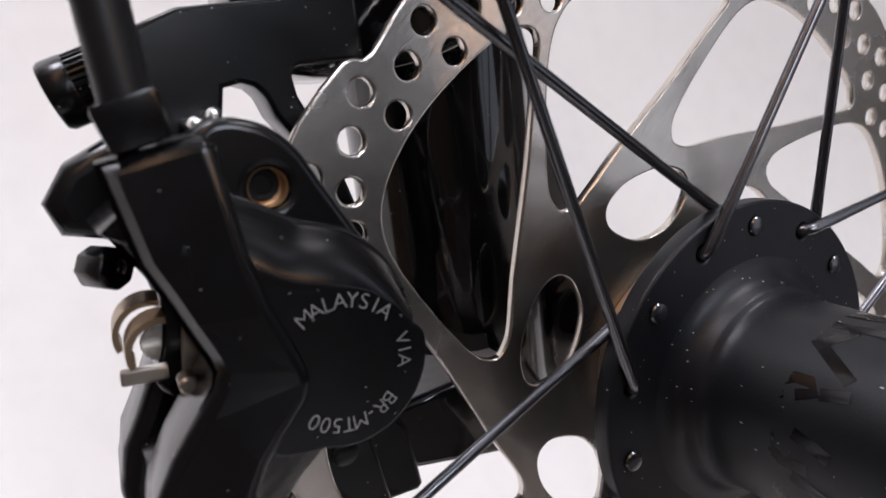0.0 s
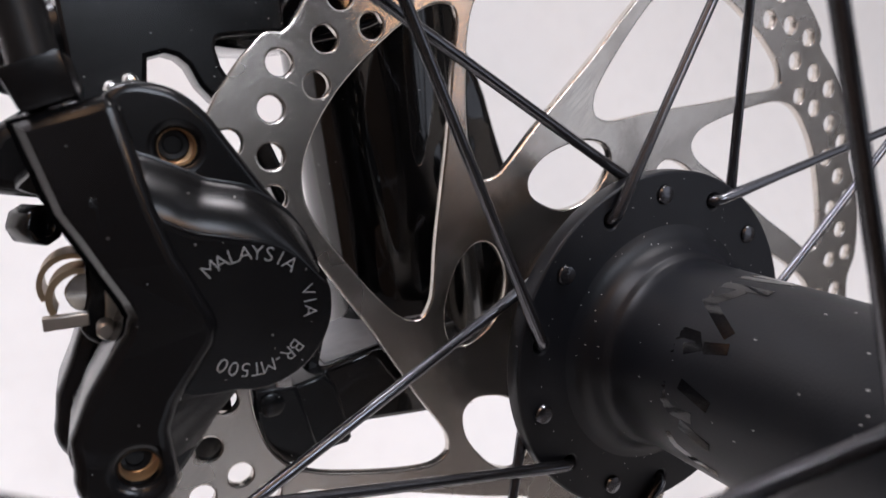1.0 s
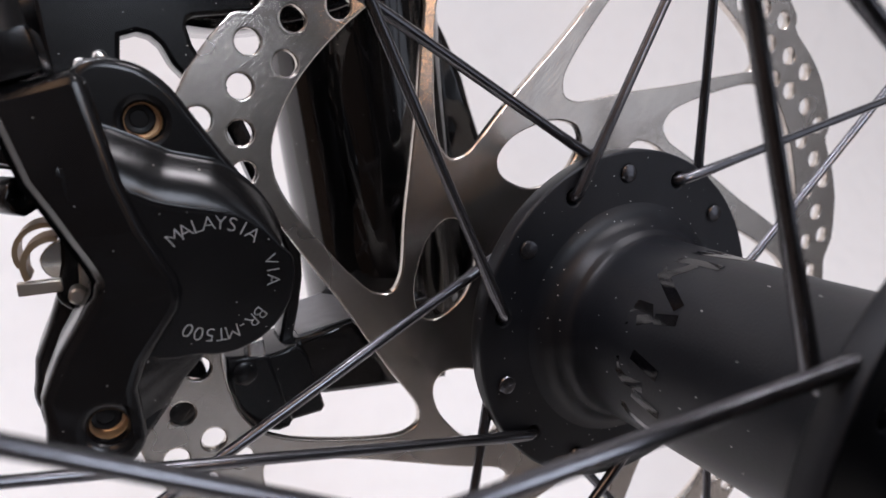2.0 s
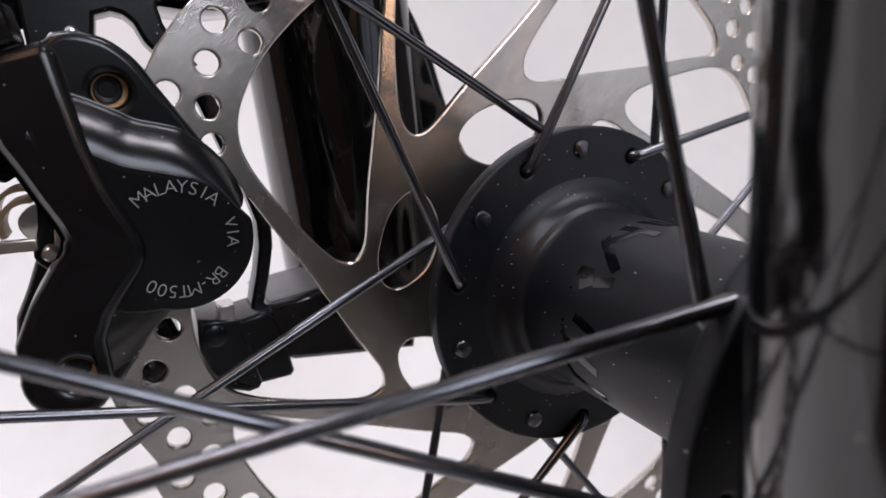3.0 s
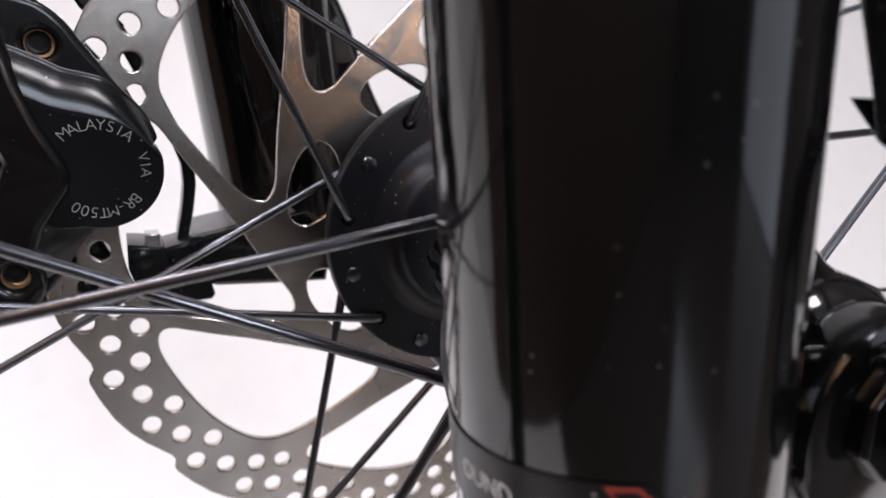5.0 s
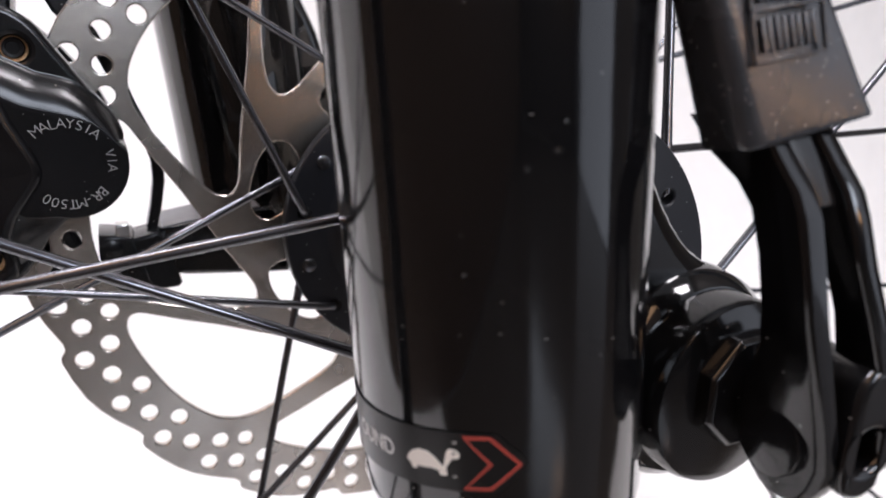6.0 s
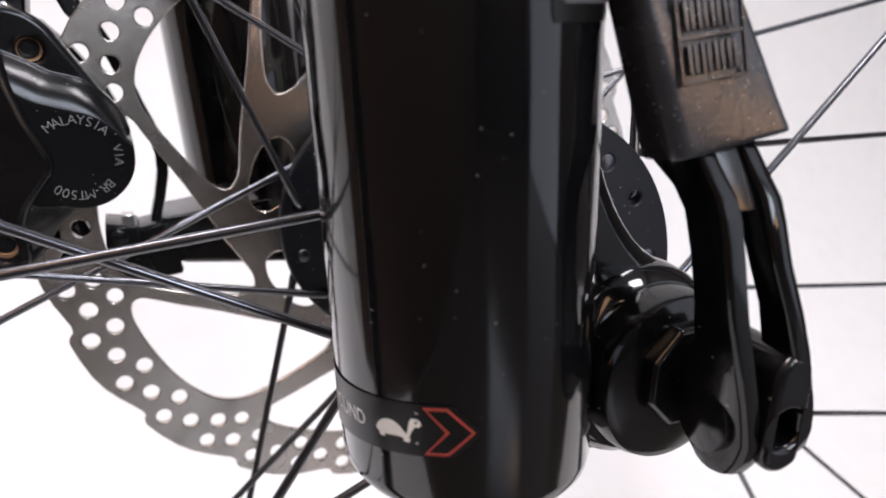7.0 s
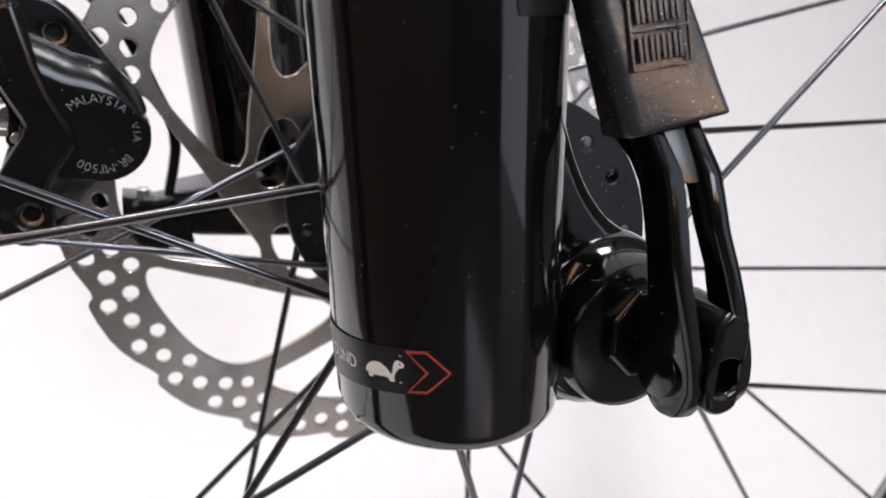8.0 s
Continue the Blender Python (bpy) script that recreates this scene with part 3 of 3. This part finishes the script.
cam_block = join(cam_block, lathe([(0, 2.4), (2.3, 2.4), (2.3, 3.2), (0, 3.2)], 0, -2.9, 20))
moved(cam_block, Matrix.Translation((6.3, -106.0, 1.6)) @ Matrix.Rotation(math.atan2(PIN.y, PIN.x), 4, "Z"))
part("cam_block", cam_block, BLACK_LEVER, lever, "satin black cam block with a round hole")
part("lever_bridge", rounded(loft([[(-5.4, -105.4, 25.4), (1.2, -107.0, 26.2), (2.6, -101.0, 26.2), (-4.0, -99.4, 25.4)], [(-8, -99.6, 38), (0.0, -101.0, 38), (1.0, -97.0, 38), (-6.6, -96.0, 38)]]), 0.5, 2),
     BLACK_SATIN, lever, "satin black lever bridge")


def grip():
    """A flattened bar with softly rounded long edges, open at its foot and narrowing at its far end."""
    low = [(-9.7, -96.2, 30.9), (-9.9, -102.6, 31.3), (3.4, -106.1, 35.0), (4.6, -96.4, 35.4), (-2.0, -93.6, 33.2)]
    high = [(-15.2, -95.0, 46.1), (-15.0, -100.8, 45.9), (-1.1, -102.2, 46.7), (-0.2, -94.6, 46.8), (-8.0, -92.0, 46.3)]
    soft = (1.6, 2.3, 1.1, 1.5, 2.0)
    secs = []
    for f, s in ((0.02, 0.90), (-0.01, 0.94), (-0.012, 0.985), (0.0, 1.0), (0.03, 1.004), (0.09, 1.0), (0.3, 0.995), (0.6, 1.0), (1.0, 1.0), (2.0, 1.0), (3.0, 0.97), (3.3, 0.9), (3.4, 0.75)):
        ring = [Vector(a) + (Vector(h) - Vector(a)) * f for a, h in zip(low, high)]
        m = sum(ring, Vector()) / 5
        out = []
        for k, p in enumerate(ring):
            a, b = ring[k - 1], ring[(k + 1) % 5]
            a, b = p + (a - p).normalized() * soft[k], p + (b - p).normalized() * soft[k]
            for q in range(9):
                t = q / 8
                out.append(a * (1 - t) ** 2 + p * 2 * t * (1 - t) + b * t * t)
        secs.append([m + (p - m) * s for p in out])
    return loft(secs)


handle = part("grip", grip(), RUBBER, lever, "worn black rubber grip with an embossed panel")
# embossed panel: a raised frame with two rows of paired plain bars
PX, PY = Vector((13.6, -2.4, 2.6)).normalized(), Vector((-5.1, 2.8, 13.2)).normalized()
PN = PX.cross(PY).normalized()
PY = PN.cross(PX)


def on_grip(bm, cx=-7.3, cy=-102.5, cz=44.7):
    return moved(bm, Matrix.Translation((cx, cy, cz)) @ Matrix((PX, PY, PN)).transposed().to_4x4() @ Matrix.Scale(0.78, 4))


def emboss(x0, x1, y0, y1, h=0.34):
    bm = bmesh.new()
    bmesh.ops.create_cube(bm, size=1.0)
    return moved(bm, Matrix.Translation(((x0 + x1) / 2, (y0 + y1) / 2, 0)) @ Matrix.Diagonal((x1 - x0, y1 - y0, 2 * h, 1)))


frame_bars = [emboss(-5.3, 5.3, -6.2, -5.7), emboss(-5.3, 5.3, 5.7, 6.2), emboss(-5.3, -4.8, -6.2, 6.2), emboss(4.8, 5.3, -6.2, 6.2), emboss(-4.9, 4.9, -0.25, 0.25)]
part("embossed_frame", on_grip(join(*[rounded(b, 0.12, 1) for b in frame_bars])), RUBBER, handle)
for base in (0.95, -4.95):
    for k in range(4):
        x0, x1, z0, z1 = -3.95 + 2.05 * k, -2.4 + 2.05 * k, base, base + 4.0
        bars = [emboss(x0, x0 + 0.62, z0, z1), emboss(x1 - 0.62, x1, z0, z1)]
        part("embossed_bar", on_grip(join(*[rounded(b, 0.14, 2) for b in bars])), RUBBER, handle)

# ---- brake caliper ----
caliper = thing("brake_caliper", -80, 17, 0, "black hydraulic disc brake caliper with grey lettering over the rotor", "brake caliper")


def bow(cx, cz, r, a0, a1, n=10):
    return [(cx + r * math.cos(radians(a0 + (a1 - a0) * k / n)), cz + r * math.sin(radians(a0 + (a1 - a0) * k / n))) for k in range(n + 1)]


def solid(front, back):
    """A body between a front ring and a back ring of (x, y, z)."""
    return loft([front, back])


def tilted(outline, y_of, back, bevel=0.8, seg=3):
    bm = solid([(x, y_of(x, z), z) for x, z in outline], [(x, back, z) for x, z in outline])
    return rounded(bm, bevel, seg, 40)


COLUMN = [(-98.3, 44), (-88.0, 46.7), (-86.6, 45.6), (-84.2, 33.6), (-82.2, 27.2), (-78.8, 19.8), (-78.4, 17.6), (-79.0, 15.2), (-84, 8.4), (-85.4, 5.0), (-85.2, 1.0)] + \
         [(-91.0 + 6.2 * math.cos(radians(a)), -0.6 + 6.4 * math.sin(radians(a))) for a in range(-15, -196, -15)] + \
         [(-97.0, 5.2), (-94.4, 10.8), (-91.1, 16), (-89.5, 18.6), (-89.2, 20.2), (-89.8, 21.8), (-91.7, 25.6), (-93.4, 29.2), (-95.4, 33)]
body_in = plate(COLUMN, [circle(-89.6, 0.0, 2.4, 24)], -0.9, 14, 1.6, 4)
for v in body_in.verts:
    if v.co.y < 0.7 and v.co.z > 18.4 and v.co.x < -87.6 - (v.co.z - 21.8) * 0.37:
        # the upper rear edge is a flat chamfer
        sunk = (v.co.y + 0.9) / 1.6
        v.co.y = -0.9 + 2.3 * math.sqrt(max(0.0, 1 - (1 - sunk) ** 2))
    if v.co.y < 8:
        v.co.y += max(0.0, -83.5 - v.co.x) * 0.17
STEP_LINE = [(-90.5, 36.2), (-86.4, 34.6), (-82.8, 32.9), (-79.5, 31.2), (-74.5, 29.9), (-70.4, 28.4), (-67.2, 26.0), (-64.6, 22.6)]


def step_curve():
    """Points along the step with their uphill direction and the step's width there."""
    n, fine = len(STEP_LINE), []
    for k in range(n - 1):
        a, p, q, e = (Vector(STEP_LINE[min(max(k + m, 0), n - 1)]) for m in (-1, 0, 1, 2))
        for m in range(6):
            t = m / 6
            fine.append(0.5 * (2 * p + (q - a) * t + (2 * a - 5 * p + 4 * q - e) * t * t + (3 * p - a - 3 * q + e) * t ** 3))
    fine.append(Vector(STEP_LINE[-1]))
    out = []
    for k, p in enumerate(fine):
        d = (fine[min(k + 1, len(fine) - 1)] - fine[max(k - 1, 0)]).normalized()
        f = k / (len(fine) - 1)
        out.append((p, Vector((-d.y, d.x)), 1.0 if f < 0.6 else 1.0 - 0.75 * (f - 0.6) / 0.4))
    return out


CURVE = step_curve()
SHOULDER = [tuple(p - u * 1.1 * s) for p, u, s in CURVE[::3]] + [(-74 + 10.9 * math.cos(radians(a)), 18.6 + 10.9 * math.sin(radians(a))) for a in range(12, -118, -10)] + [(-82.5, 8.5), (-86, 12), (-84, 20), (-90, 28)]
shoulder = plate(smooth_loop(SHOULDER, 2), [], 0.25, 14, 0.3, 2)


def fillet():
    """The flowing step from the piston housing down to the bolt lobe."""
    prof, e, g = [], 0.84, 0.10
    top = 1 / (1 - e / 2 - g / 2)
    for m in range(25):
        t = m / 24
        if t < e:
            h = top * t * t / (2 * e)
        elif t < 1 - g:
            h = top * (t - e / 2)
        else:
            h = 1 - top * (1 - t) ** 2 / (2 * g)
        prof.append((-2.2 + 7.6 * t, 0.235 + 4.35 * h))
    bm = bmesh.new()
    rows = [[bm.verts.new((p.x + u.x * o * s, y, p.y + u.y * o * s)) for o, y in prof] for p, u, s in CURVE]
    for p, q in zip(rows, rows[1:]):
        for m in range(len(prof) - 1):
            bm.faces.new((p[m], p[m + 1], q[m + 1], q[m]))
    geom = bmesh.ops.extrude_face_region(bm, geom=bm.faces[:])
    for v in geom["geom"]:
        if isinstance(v, bmesh.types.BMVert):
            v.co.y = 10
    return smoothed(bm)


LOBE = [(-88.5, 44), (-87.6, 47.4), (-85.0, 48.4), (-82, 48.0), (-79.4, 46.9), (-76.6, 44.4), (-74.1, 40.6), (-70.8, 35.6), (-67.2, 30.0), (-66, 26), (-74, 22), (-84, 28)]
lobe = plate(smooth_loop(LOBE, 3), [circle(-80.6, 40.2, 2.3, 24)], 4.6, 14, 1.3, 4)
LOW = [(-92.5, 10), (-97.2, 4), (-97.0, -1), (-94.6, -5.6), (-90.5, -7.4), (-86, -5.4), (-81.8, -0.6), (-79.5, 3.5), (-75.5, 7.6), (-79, 12), (-86, 13)]
low = plate(smooth_loop(LOW, 3), [circle(-89.6, 0.0, 2.4, 24)], 4.6, 14, 0.9, 3)
inner = part("inner_body", join(body_in, shoulder, fillet(), lobe), BLACK_SATIN, caliper, "satin black cast caliper half")
part("lower_lug", low, BLACK_SATIN, inner)
WEB_LOW = [(-86.4, 9.5), (-86.2, -3.4), (-84.8, -4.8), (-81.8, -0.8), (-79.4, 3.4), (-75.0, 7.6), (-78.5, 12)]
part("lower_web", tilted(WEB_LOW, lambda x, z: 0.8 + 0.9 * max(0.0, (x + 86 - z + 2) * 0.7), 14, 0.5, 2), BLACK_SATIN, inner)
for cx, cz, dy in ((-80.6, 40.2, 0.0), (-89.6, 0.0, -2.6)):
    # orange-brown lining, left as a crescent beside the offset bolt
    part("bolt_socket", lathe([(2.38, 4.95 + dy), (2.24, 5.15 + dy), (2.2, 6.6 + dy), (2.3, 7.4 + dy), (0, 7.6 + dy)], cx, cz, 28), ORANGE_BROWN, inner, "orange-brown bolt hole")
    part("bolt", lathe([(0, 6.75 + dy), (1.1, 6.75 + dy), (1.25, 6.5 + dy), (1.85, 6.45 + dy), (2.08, 6.7 + dy), (2.08, 7.5 + dy), (0, 7.5 + dy)], cx - 0.34, cz + 0.28, 24), BLACK_SATIN, inner, "black bolt end")
OUTER = [(-105, 38.3), (-102.2, 43), (-97, 46), (-88, 47.5), (-80, 47), (-74, 41), (-68, 33), (-64, 24), (-63, 17), (-66, 9), (-73, 6), (-77, 3), (-74.5, -4), (-75, -10), (-79, -14.5), (-86, -14.5), (-92, -11.5)]
OUTER += bow(-93.6, -2.8, 7.0, -110, -200, 8) + [(-99.6, 3.4), (-97.4, 8), (-95, 14), (-92, 20), (-94, 27), (-98, 33), (-103.2, 34)]
part("outer_body", plate(OUTER, [], 22, 37, 2.4, 3), BLACK_SATIN, caliper, "satin black cast caliper half")
part("bridge", rounded(loft([[(-99, 8, 36), (-87, 8, 47), (-80, 8, 46), (-84, 8, 40), (-93, 8, 33)], [(-101, 26, 36), (-87, 26, 47), (-80, 26, 46), (-84, 26, 40), (-94, 26, 33)]]), 0.8, 2), BLACK_SATIN, caliper, "black caliper bridge")
part("bridge", rounded(loft([[(-96, 8, 4), (-88, 8, 9), (-85, 8, 3), (-90, 8, -6), (-95, 8, -4)], [(-98, 26, 4), (-88, 26, 9), (-85, 26, 3), (-90, 26, -6), (-96, 26, -4)]]), 0.8, 2), BLACK_SATIN, caliper, "black caliper bridge")


def ring_text(text, first, last, r, size):
    bms = []
    for k, ch in enumerate(text):
        if ch == " ":
            continue
        a = first + (last - first) * k / (len(text) - 1)
        b = letter_mesh(ch, size, 0.02, 0.045)
        x, z = polar(r, a)
        bms.append(moved(b, Matrix.Translation((-74 + x, 0.19, 18.6 + z)) @ FACE @ Matrix.Rotation(radians(a - 90), 4, "Z")))
    return join(*bms)


part("lettering", ring_text("MALAYSIA", 126, 47, 7.9, 2.85), GREY_PRINT, inner, "fine grey capital letters")
part("lettering", ring_text("VIA", 14, -8, 7.7, 2.7), GREY_PRINT, inner, "fine grey capital letters")
part("lettering", ring_text("BR-MT500", -46, -124, 7.8, 2.85), GREY_PRINT, inner, "fine grey capital letters")
# pads, their spring clip and pin
PAD = [(-90.5, 26), (-78, 26), (-76, 12), (-90, 10), (-91.5, 16)]
part("brake_pad", plate(PAD, [], 14.6, 16.9, 0.3, 1), DULL_METAL, caliper, "dull metal brake pad plate")
part("brake_pad", plate(PAD, [], 19.3, 21.6, 0.3, 1), DULL_METAL, caliper, "dull metal brake pad plate")
part("pad_housing", plate(smooth_loop([(-92.4, 28), (-88, 30), (-86, 20), (-88, 12), (-92, 12.2), (-94.6, 15.0), (-93.4, 20)], 3), [], 15.6, 22.5, 0.6, 2), BLACK_SATIN, caliper, "satin black pad housing")


def ribbon(path, y0, y1, thick):
    """A strip bent along (x, z) points, from y0 to y1 wide."""
    secs = []
    for k, (x, z) in enumerate(path):
        a, e = Vector(path[max(k - 1, 0)]), Vector(path[min(k + 1, len(path) - 1)])
        d = (e - a).normalized()
        nx, nz = -d.y * thick / 2, d.x * thick / 2
        secs.append([(x - nx, y0, z - nz), (x + nx, y0, z + nz), (x + nx, y1, z + nz), (x - nx, y1, z - nz)])
    return loft(secs)


part("pad_spring", ribbon(bow(-94.6, 22.1, 4.0, 70, 205), 14.0, 20.0, 0.7), BRONZE, caliper, "bronzed spring clip")
part("pad_spring", ribbon(bow(-93.6, 21.0, 3.8, 80, 205), 10.0, 15.2, 0.8), BRONZE, caliper, "bronzed spring clip")
part("pad_backing", plate(smooth_loop([(-96.0, 20.6), (-94.5, 22.8), (-92, 23.4), (-90.4, 20), (-91.6, 17.8), (-94.8, 18.0)], 3), [], 15.9, 16.7, 0.2, 1), BRIGHT, caliper, "bright pad backing plate")
part("pad_tab", box(-98.6, -93.2, 10.8, 12.2, 17.0, 18.9, 0.3, 2), DULL_METAL, caliper, "dull metal pad tab")
part("pad_pin", lathe([(0, 7.4), (0.8, 7.4), (1.1, 7.7), (1.1, 10.5), (0, 10.5)], -91.4, 16.9, 20), DULL_METAL, caliper, "dull metal pad pin")
part("pad_bolt", moved(rounded(lathe([(0, -0.9), (1.25, -0.9), (1.45, -2.1), (2.5, -2.3), (3.0, -1.8), (3.0, 2.6), (2.0, 3.0), (0, 3.0)], 0, 0, 8), 0.2, 1), Matrix.Translation((-98.6, 24, 29.2)) @ Matrix.Rotation(radians(38), 4, "Z")), BLACK_SATIN, caliper,
     "black hexagonal pad bolt")
for x, y, z in ((-87.0, 12.1, 47.7), (-84.7, 13.1, 48.7)):
    part("rivet", lathe([(0, y - 1.1), (0.6, y - 0.95), (0.95, y - 0.4), (1.05, y), (0.95, y + 0.5), (0.7, y + 2), (0.7, 23.5), (0, 23.5)], x, z, 16), BRIGHT, caliper, "bright steel ball rivet")

# ---- brake adapter, its bolt, hose ----
adapter = thing("brake_adapter", -75, 28, 0, "black brake adapter bracket bolted to the fork mounts", "brake bracket")
part("upper_block", plate([(-91.5, 44.0), (-92.4, 60), (-86.8, 62.6), (-81.4, 63.4), (-70, 65), (-62, 66), (-61, 56.4), (-70.8, 55.4), (-71.6, 55.0), (-72.0, 53.8), (-71.4, 51.2), (-69.8, 48.3), (-66.5, 44.5), (-69.5, 42.5), (-72.4, 45.6), (-74.6, 48.2), (-76.0, 51.2),
                               (-77.4, 52.5), (-79.2, 53.0), (-81.6, 52.3), (-82.4, 45.5)], [], 22.5, 33, 0.7, 2), BLACK_DUSTY, adapter, "satin black upper bracket")
LINK = [(-70.5, 48), (-68, 43.6), (-65.5, 39), (-63.5, 34), (-61.4, 28), (-58.6, 21.5), (-56.8, 15), (-56.8, 10), (-57.9, 4), (-59.2, -1), (-60, -5.5)]
side_a, side_b = [], []
for n, (x, z) in enumerate(LINK):
    d = (Vector(LINK[min(n + 1, len(LINK) - 1)]) - Vector(LINK[max(n - 1, 0)])).normalized()
    w = 1.7 - 0.05 * n
    side_a.append((x - d.y * w, z + d.x * w))
    side_b.append((x + d.y * w, z - d.x * w))
part("link", plate(side_a + side_b[::-1], [], 27, 33, 0.6, 2), BLACK_DUSTY, adapter, "thin black curved link")
part("lower_block", plate([(-71.3, -1.0), (-64.0, -2.0), (-60.6, -15.6), (-61.4, -16.8), (-63.4, -17.2), (-67.4, -15.8), (-70.4, -11.4), (-71.6, -6.5)], [], 20.5, 34, 0.8, 2), BLACK_DUSTY, adapter, "satin black lower bracket")
part("lower_ear", plate([(-65.6, -3.4), (-60.4, -2.4), (-58.3, -1.8), (-56.2, -4.6), (-53.8, -15.6), (-54.6, -16.6), (-60.9, -17.0), (-63.4, -12)], [], 23.0, 36, 0.8, 2), BLACK_DUSTY, adapter, "satin black bracket ear")
part("boss", lathe([(0, 19.9), (1.9, 19.9), (2.2, 20.1), (2.3, 21), (0, 21)], -68.6, -4.4, 24), BLACK_DUSTY, adapter, "small round boss")
knurl = []
for k in range(120):
    a = 2 * math.pi * k / 120
    knurl.append((4.65 if k % 4 < 2 else 4.1, a))
head = loft([[(r * f * math.cos(a), y, r * f * math.sin(a)) for r, a in knurl] for y, f in ((0, 0.97), (0.5, 1.0), (5.8, 1.0))])
head2 = lathe([(0, 5.6), (4.6, 5.6), (4.75, 6.0), (4.75, 8.6), (4.4, 9.2), (2.8, 9.3), (2.8, 6.0), (0, 6.0)], n=32)
bolt = join(head, head2, lathe([(0, -3), (5.4, -3), (5.4, -0.2), (3, 0), (0, 0)], n=32))
part("socket_bolt", moved(bolt, Matrix.Translation((-93.8, 30, 55.0)) @ Matrix.Rotation(radians(84), 4, "Z") @ Matrix.Rotation(radians(-22), 4, "X")), BLACK_DUSTY, adapter, "black knurled socket bolt")
part("shim", box(-67.6, -64.6, 20.9, 25.5, -2.4, 1.0, 0.4, 2), BRIGHT, adapter, "bright metal shim")

hose = thing("brake_hose", -95, 4, 44, "black rubber brake hose rising from the caliper", "brake hose")
part("hose", tube([(-94.3, 4.0, 47.5), (-94.8, 3.8, 52), (-95.6, 3.4, 58), (-96.8, 3.0, 68), (-98.2, 2.6, 82), (-100, 2.4, 110), (-101, 2.4, 150)], 2.75, 20), HOSE, hose, "black rubber hose")
collar = rounded(loft([[(-98.4, 0.8, 49.6), (-92.0, 0.4, 51.8), (-91.0, 7.5, 51.4), (-97.6, 7.8, 49.2)], [(-96.6, 1.2, 44.8), (-90.6, 1.0, 46.6), (-90.0, 7.2, 46.4), (-96.0, 7.4, 44.4)]]), 0.6, 2)
part("hose_collar", collar, BLACK_SATIN, hose, "black square hose fitting")

# ---- hub decal: glossy plain shapes on the barrel ----
def on_hub(a, y, lift=0.08):
    r = 16.75 + lift
    return Vector((r * math.cos(radians(a)), y, r * math.sin(radians(a))))


def hub_shape(outline):
    """A thin glossy patch: outline of (y along the barrel, degrees round it)."""
    bm = plate([(y, radians(a) * 16.75) for y, a in outline], [], -0.04, 0, 0.0, 0)
    moved(bm, FACE.inverted())
    bmesh.ops.triangulate(bm, faces=bm.faces)
    lo, hi = min(v.co.y for v in bm.verts), max(v.co.y for v in bm.verts)
    s = lo + 0.8
    while s < hi:
        bmesh.ops.bisect_plane(bm, geom=bm.verts[:] + bm.edges[:] + bm.faces[:], plane_co=(0, s, 0), plane_no=(0, 1, 0))
        s += 0.8
    lo, hi = min(v.co.x for v in bm.verts), max(v.co.x for v in bm.verts)
    s = lo + 1.0
    while s < hi:
        bmesh.ops.bisect_plane(bm, geom=bm.verts[:] + bm.edges[:] + bm.faces[:], plane_co=(s, 0, 0), plane_no=(1, 0, 0))
        s += 1.0
    for v in bm.verts:
        v.co = on_hub(math.degrees(v.co.y / 16.75), v.co.x, 0.06 + v.co.z)
    for f in bm.faces:
        f.smooth = True
    return bm


def hub_stroke(path, width=1.8):
    """The outline of a band of even width along a path of (y, degrees)."""
    pts = [Vector((y, radians(a) * 16.75)) for y, a in path]
    near, far = [], []
    for k, p in enumerate(pts):
        d = (pts[min(k + 1, len(pts) - 1)] - pts[max(k - 1, 0)]).normalized()
        side = Vector((-d.y, d.x)) * width / 2
        near.append(p + side)
        far.append(p - side)
    return [(p.x, math.degrees(p.y / 16.75)) for p in near + far[::-1]]


STROKES = ([(-24.3, 137.5), (-20.5, 129), (-16.8, 120.5), (-14.6, 112), (-15.2, 107.5), (-19, 105), (-24.2, 103.5)], [(-17.9, 121.2), (-19.6, 113.5), (-20.4, 107.4)],
           [(-16, 156), (-15.4, 148), (-17.2, 143.4), (-19.4, 143.2), (-20.7, 147.6), (-18.2, 151.6)], [(-21.3, 147.5), (-23, 146), (-25.2, 144)],
           [(-15.9, 172), (-16.3, 180), (-18.2, 185), (-22.2, 184.5)], [(-19.4, 169), (-22, 171.5), (-25, 174.5)],
           [(-16.6, 201), (-17.8, 209), (-20.8, 213.6), (-25, 216)], [(-19.8, 190.6), (-22.4, 193.6), (-25.2, 196.6)],
           [(-14.6, 93.5), (-17.6, 92.4), (-21, 88.4), (-24, 83)], [(-14.2, 90.6), (-15, 86), (-18, 82.6), (-22.6, 80)])
for path in STROKES:
    part("decal", hub_shape(hub_stroke(path)), GLOSS_DECAL, hub, "glossy black decal shape")
